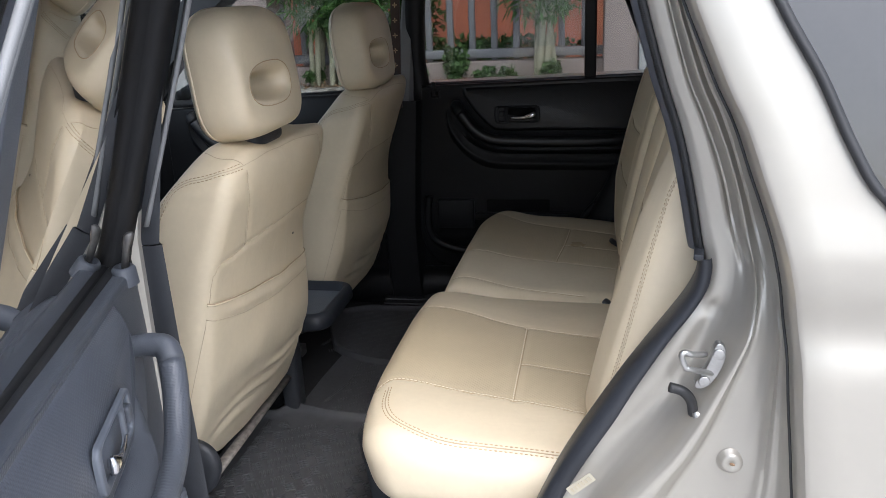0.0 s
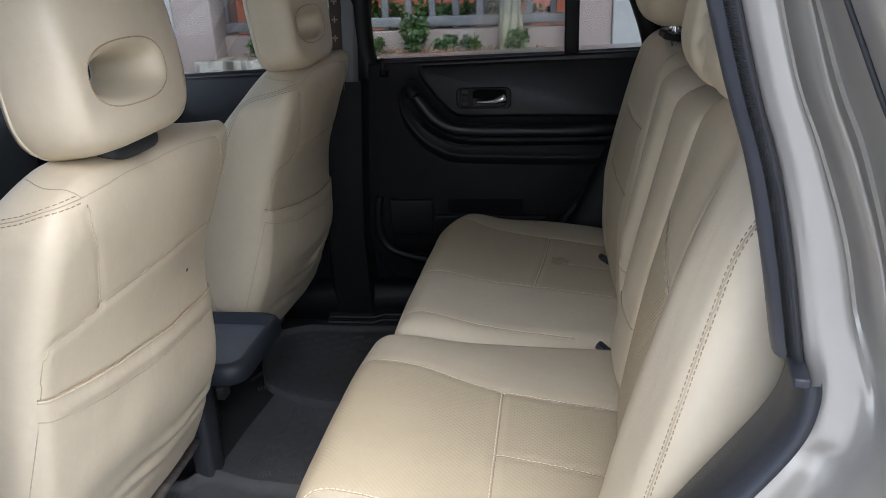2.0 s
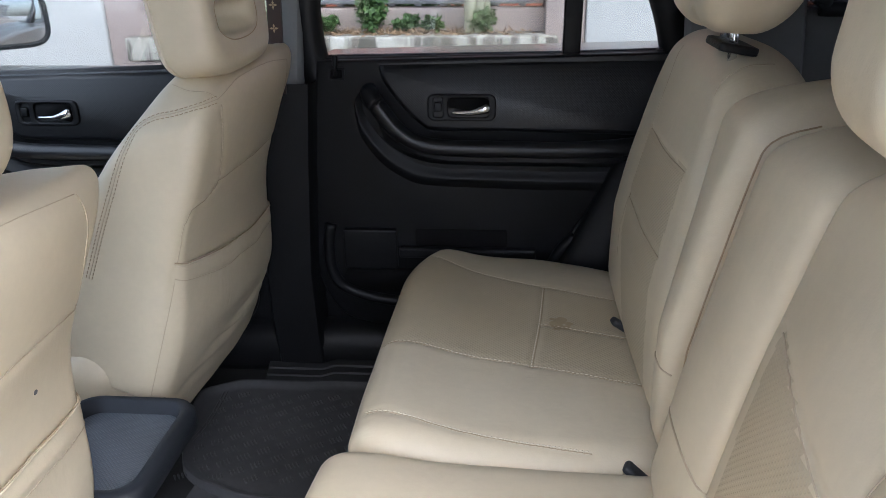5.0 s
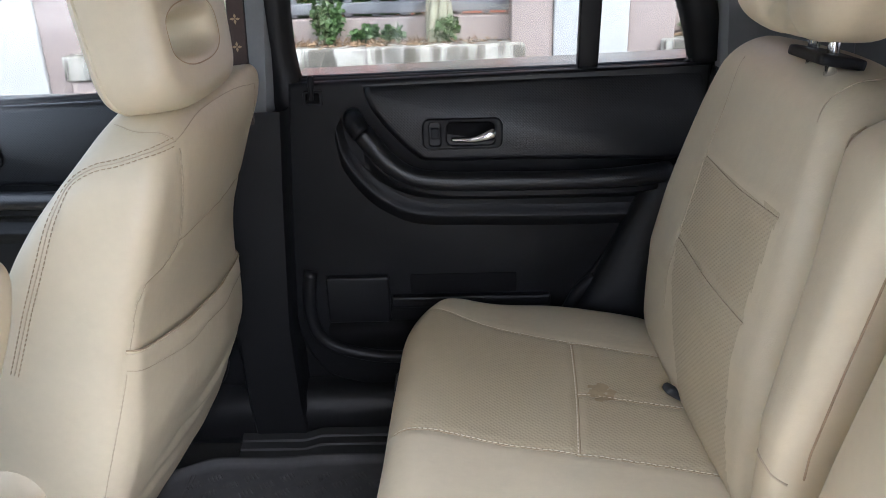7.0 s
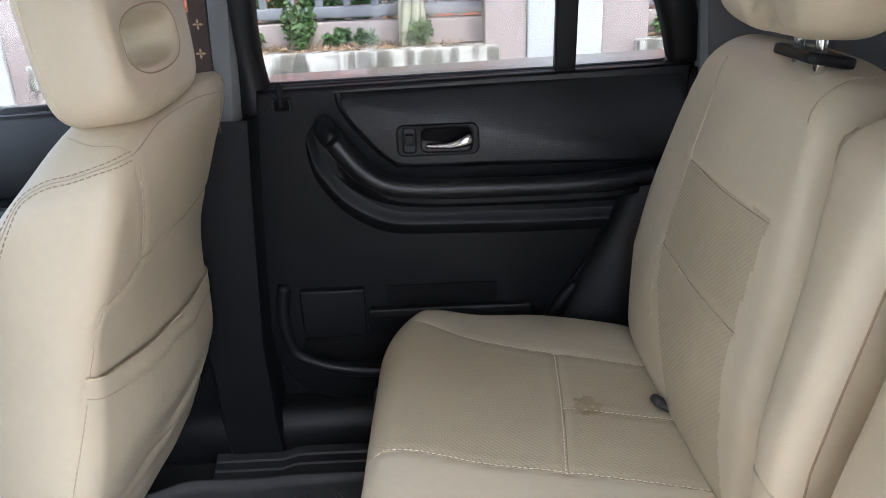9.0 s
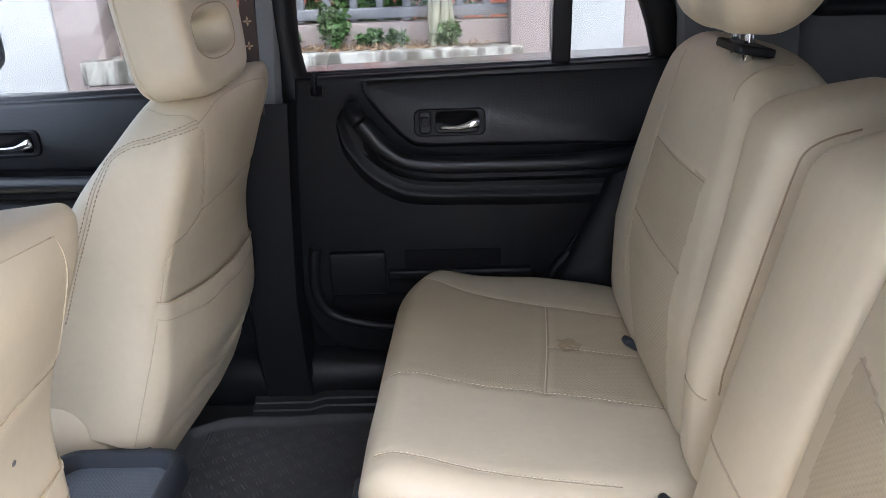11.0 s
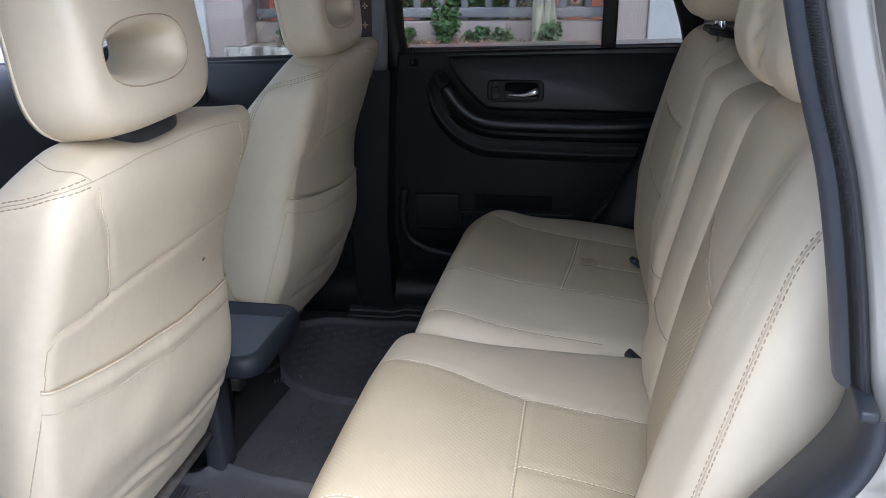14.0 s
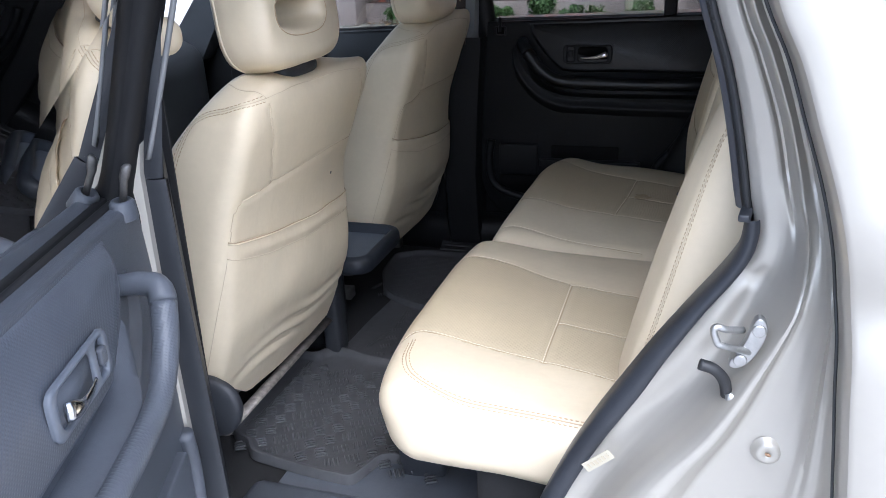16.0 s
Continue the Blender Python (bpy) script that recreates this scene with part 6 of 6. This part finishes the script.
# seat belt with printed shoulder pad on the far pillar
belt = thing("seat_belt", "black seat belt with a brown printed shoulder pad", "seat belt", (-0.26, 0.62, 0.60))
strap = [(-0.262, 0.628, 0.60), (-0.262, 0.628, 0.90), (-0.257, 0.628, 1.19), (-0.248, 0.630, 1.40), (-0.242, 0.632, 1.46)]


def ribbon(pts, half, th):
    rws = []
    for x, y, z in pts:
        rws.append([(x - half, y - th, z), (x + half, y - th, z), (x + half, y + th, z), (x - half, y + th, z)])
    return loft(rws, True)


part("webbing", mesh_of(*ribbon(strap, 0.012, 0.0012), BELT, auto=30), belt)
part("shoulder_pad", mesh_of(*ribbon([(-0.258, 0.620, 1.10), (-0.256, 0.618, 1.18), (-0.2525, 0.618, 1.28), (-0.247, 0.620, 1.42)], 0.013, 0.004), BROWN, auto=30), belt, "brown pad with tan printed motifs")
for i in range(7):
    zc = 1.14 + i * 0.042
    xc = -0.2575 + (zc - 1.18) * 0.045
    motif = []
    for a in range(4):
        an = math.radians(90 * a)
        dx, dz = math.cos(an), math.sin(an)
        motif.append(([(xc, 0.6125, zc), (xc + dx * 0.004 - dz * 0.0022, 0.6125, zc + dz * 0.004 + dx * 0.0022), (xc + dx * 0.0085, 0.6125, zc + dz * 0.0085), (xc + dx * 0.004 + dz * 0.0022, 0.6125, zc + dz * 0.004 - dx * 0.0022)], [(0, 1, 2, 3)]))
    part("motif", mesh_of(*join(*motif), GOLD_PRINT, smooth=False), belt)
part("anchor", mesh_of(*moved(rounded_box((0.05, 0.03, 0.09), 0.014, (8, 6, 10)), Matrix.Translation((-0.243, 0.645, 1.47))), PLASTIC_GREY), belt)

# beige belt anchor cover on the near pillar
knob = thing("belt_anchor_cover", "beige plastic seat belt anchor cover on the pillar", "belt anchor", (-0.315, -0.62, 1.255))
part("cover", mesh_of(*moved(rounded_box((0.05, 0.05, 0.052), 0.024, (12, 12, 12)), Matrix.Translation((-0.325, -0.607, 1.272))), LEATHER), knob)
part("webbing", mesh_of(*ribbon([(-0.352, -0.622, 0.62), (-0.345, -0.615, 1.26)], 0.010, 0.0012), BELT, auto=30), knob)

# buckles between cushion and backrest
for bx, by, bz, rz in ((0.374, 0.286, 0.790, 10), (0.352, -0.045, 0.755, -20), (0.362, -0.085, 0.735, 15)):
    bk = thing("belt_buckle", "black seat belt buckle tucked behind the cushion", "buckle", (bx, by, bz - 0.03), "rear belt buckles")
    part("body", mesh_of(*moved(rounded_box((0.036, 0.020, 0.012), 0.005, (10, 6, 5)), pose(bx, by, bz, 0, 35, rz)), PLASTIC_DARK), bk)
    part("stalk", mesh_of(*moved(rounded_box((0.05, 0.018, 0.006), 0.0025, (6, 4, 3)), pose(bx + 0.035, by, bz - 0.03, 0, 35, rz)), BELT), bk)

# stain on the far cushion: thin irregular blots a hair above the cloth
cush = [o for o in far_rear.children if o.name.startswith("cushion")][0]
cvf = ([tuple(Vector(v.co)) for v in cush.data.vertices], [tuple(f.vertices) for f in cush.data.polygons])
rs = random.Random(5)
blots = []
for bx, by, r in ((0.279, 0.318, 0.012), (0.268, 0.306, 0.010), (0.283, 0.298, 0.013), (0.272, 0.288, 0.007), (0.292, 0.308, 0.007), (0.266, 0.322, 0.005)):
    ringp = []
    for k in range(18):
        a = 2 * math.pi * k / 18
        q = r * (0.75 + 0.4 * rs.random())
        ringp.append((bx + q * math.cos(a), by + q * math.sin(a), 0))
    pts = surface_line(cvf, ringp + [(bx, by, 0)], (0, 0, -1), 0.0006)
    if len(pts) == 19:
        blots.append((pts, [(k, (k + 1) % 18, 18) for k in range(18)]))
part("stain", mesh_of(*join(*blots), STAIN), cush, "brown water stain")

# rear quarter window surround on the far side
qr = [(0.735 + 0.55 * k[0], 0.652, 1.25 + 0.26 * k[1]) for k in ((0, 0.25), (0.03, 0.05), (0.10, 0), (0.95, 0), (1, 0.1), (0.9, 1), (0.02, 1))]
part("rear_window_seal", mesh_of(*tube(smooth_path(qr, 6, True), 0.014, 8, True), RUBBER), car)
part("far_rear_pane", mesh_of(*box(0.70, 1.72, 0.690, 0.694, 1.14, 1.585, 0.001), GLASS_DARK, smooth=False), car, "dark privacy glass")
part("far_rear_trim", mesh_of(*box(0.72, 1.86, 0.66, 0.74, 1.10, 1.25, 0.01), PLASTIC_GREY), car)

# plug and paper label on the jamb
plug = thing("jamb_plug", "painted round plug in the jamb", "plug", (0.472, -0.80, 0.865))
pg = []
for r, y in ((0.0, -0.7935), (0.003, -0.7935), (0.0035, -0.7942), (0.009, -0.7945), (0.0115, -0.7938), (0.0128, -0.7915), (0.017, -0.786)):
    pg.append([(0.474 + r * math.cos(a), y, 0.865 + r * math.sin(a)) for a in np.linspace(0, 2 * math.pi, 28, endpoint=False)])
part("cap", mesh_of(*loft(pg, True), PAINT), plug)
part("rust_spot", mesh_of(*moved(prism([(0.0032 * math.cos(a), 0.0018 * math.sin(a)) for a in np.linspace(0, 2 * math.pi, 10, endpoint=False)], 0.001), Matrix.Translation((0.474, -0.7938, 0.865)) @ pose(0, 0, 0, 90, 20, 0)), DRY_LEAF), plug)
lab = thing("paper_label", "aged paper label with faint printing on the jamb", "label", (0.298, -0.765, 0.80))
LM = Matrix.Translation((0.297, -0.7655, 0.803)) @ pose(0, 0, 0, 90, 0, 0) @ pose(0, 0, 0, 0, 0, 42)
part("paper", mesh_of(*moved(prism([(-0.020, -0.0065), (0.020, -0.0065), (0.020, 0.0065), (-0.020, 0.0065)], 0.0006), LM), LABEL_PAPER, smooth=False), lab)
for i in range(6):
    part("print_bar", mesh_of(*moved(prism([(-0.016 + i * 0.0055, -0.0032), (-0.0122 + i * 0.0055, -0.0032), (-0.0122 + i * 0.0055, 0.0030), (-0.016 + i * 0.0055, 0.0030)], 0.0004), LM @ Matrix.Translation((0, 0, 0.0006))), material("faded_print", (0.38, 0.34, 0.25), 0.8) if i == 0 else bpy.data.materials["faded_print"], smooth=False), lab)

# ---- wheels, bonnet and bumpers ----
def lathe(profile, centre, n=40):
    """A ring about the cross-car axis: radius and depth pairs."""
    return loft([[(centre[0] + r * math.cos(a), centre[1] + d, centre[2] + r * math.sin(a)) for a in np.linspace(0, 2 * math.pi, n, endpoint=False)] for r, d in profile], True)


for wx in (-1.72, 0.96):
    for sgn in (-1, 1):
        c = (wx, sgn * 0.74, 0.33)
        tyre = part("tyre", mesh_of(*lathe([(0.215, -0.09), (0.30, -0.105), (0.325, -0.085), (0.330, 0.0), (0.325, 0.085), (0.30, 0.105), (0.215, 0.09)], c), RUBBER), car, "black rubber tyre")
        part("rim", mesh_of(*lathe([(0.215, sgn * 0.085), (0.20, sgn * 0.07), (0.17, sgn * 0.05), (0.05, sgn * 0.075), (0.0, sgn * 0.078)], c), STEEL), tyre)
part("bonnet", mesh_of(*moved(rounded_box((0.86, 1.60, 0.10), (0.05, 0.08, 0.045), (14, 20, 6)), pose(-2.03, 0, 0.985, 0, -6, 0)), PAINT), car)
part("nose", mesh_of(*moved(rounded_box((0.84, 1.66, 0.50), (0.10, 0.10, 0.08), (14, 20, 10)), pose(-2.05, 0, 0.66, 0, 0, 0)), PAINT), car)
part("front_bumper", mesh_of(*moved(rounded_box((0.16, 1.68, 0.24), 0.06, (8, 20, 8)), pose(-2.46, 0, 0.48, 0, 0, 0)), PLASTIC_DARK), car)
part("rear_bumper", mesh_of(*moved(rounded_box((0.16, 1.64, 0.22), 0.06, (8, 20, 8)), pose(1.98, 0, 0.48, 0, 0, 0)), PLASTIC_DARK), car)
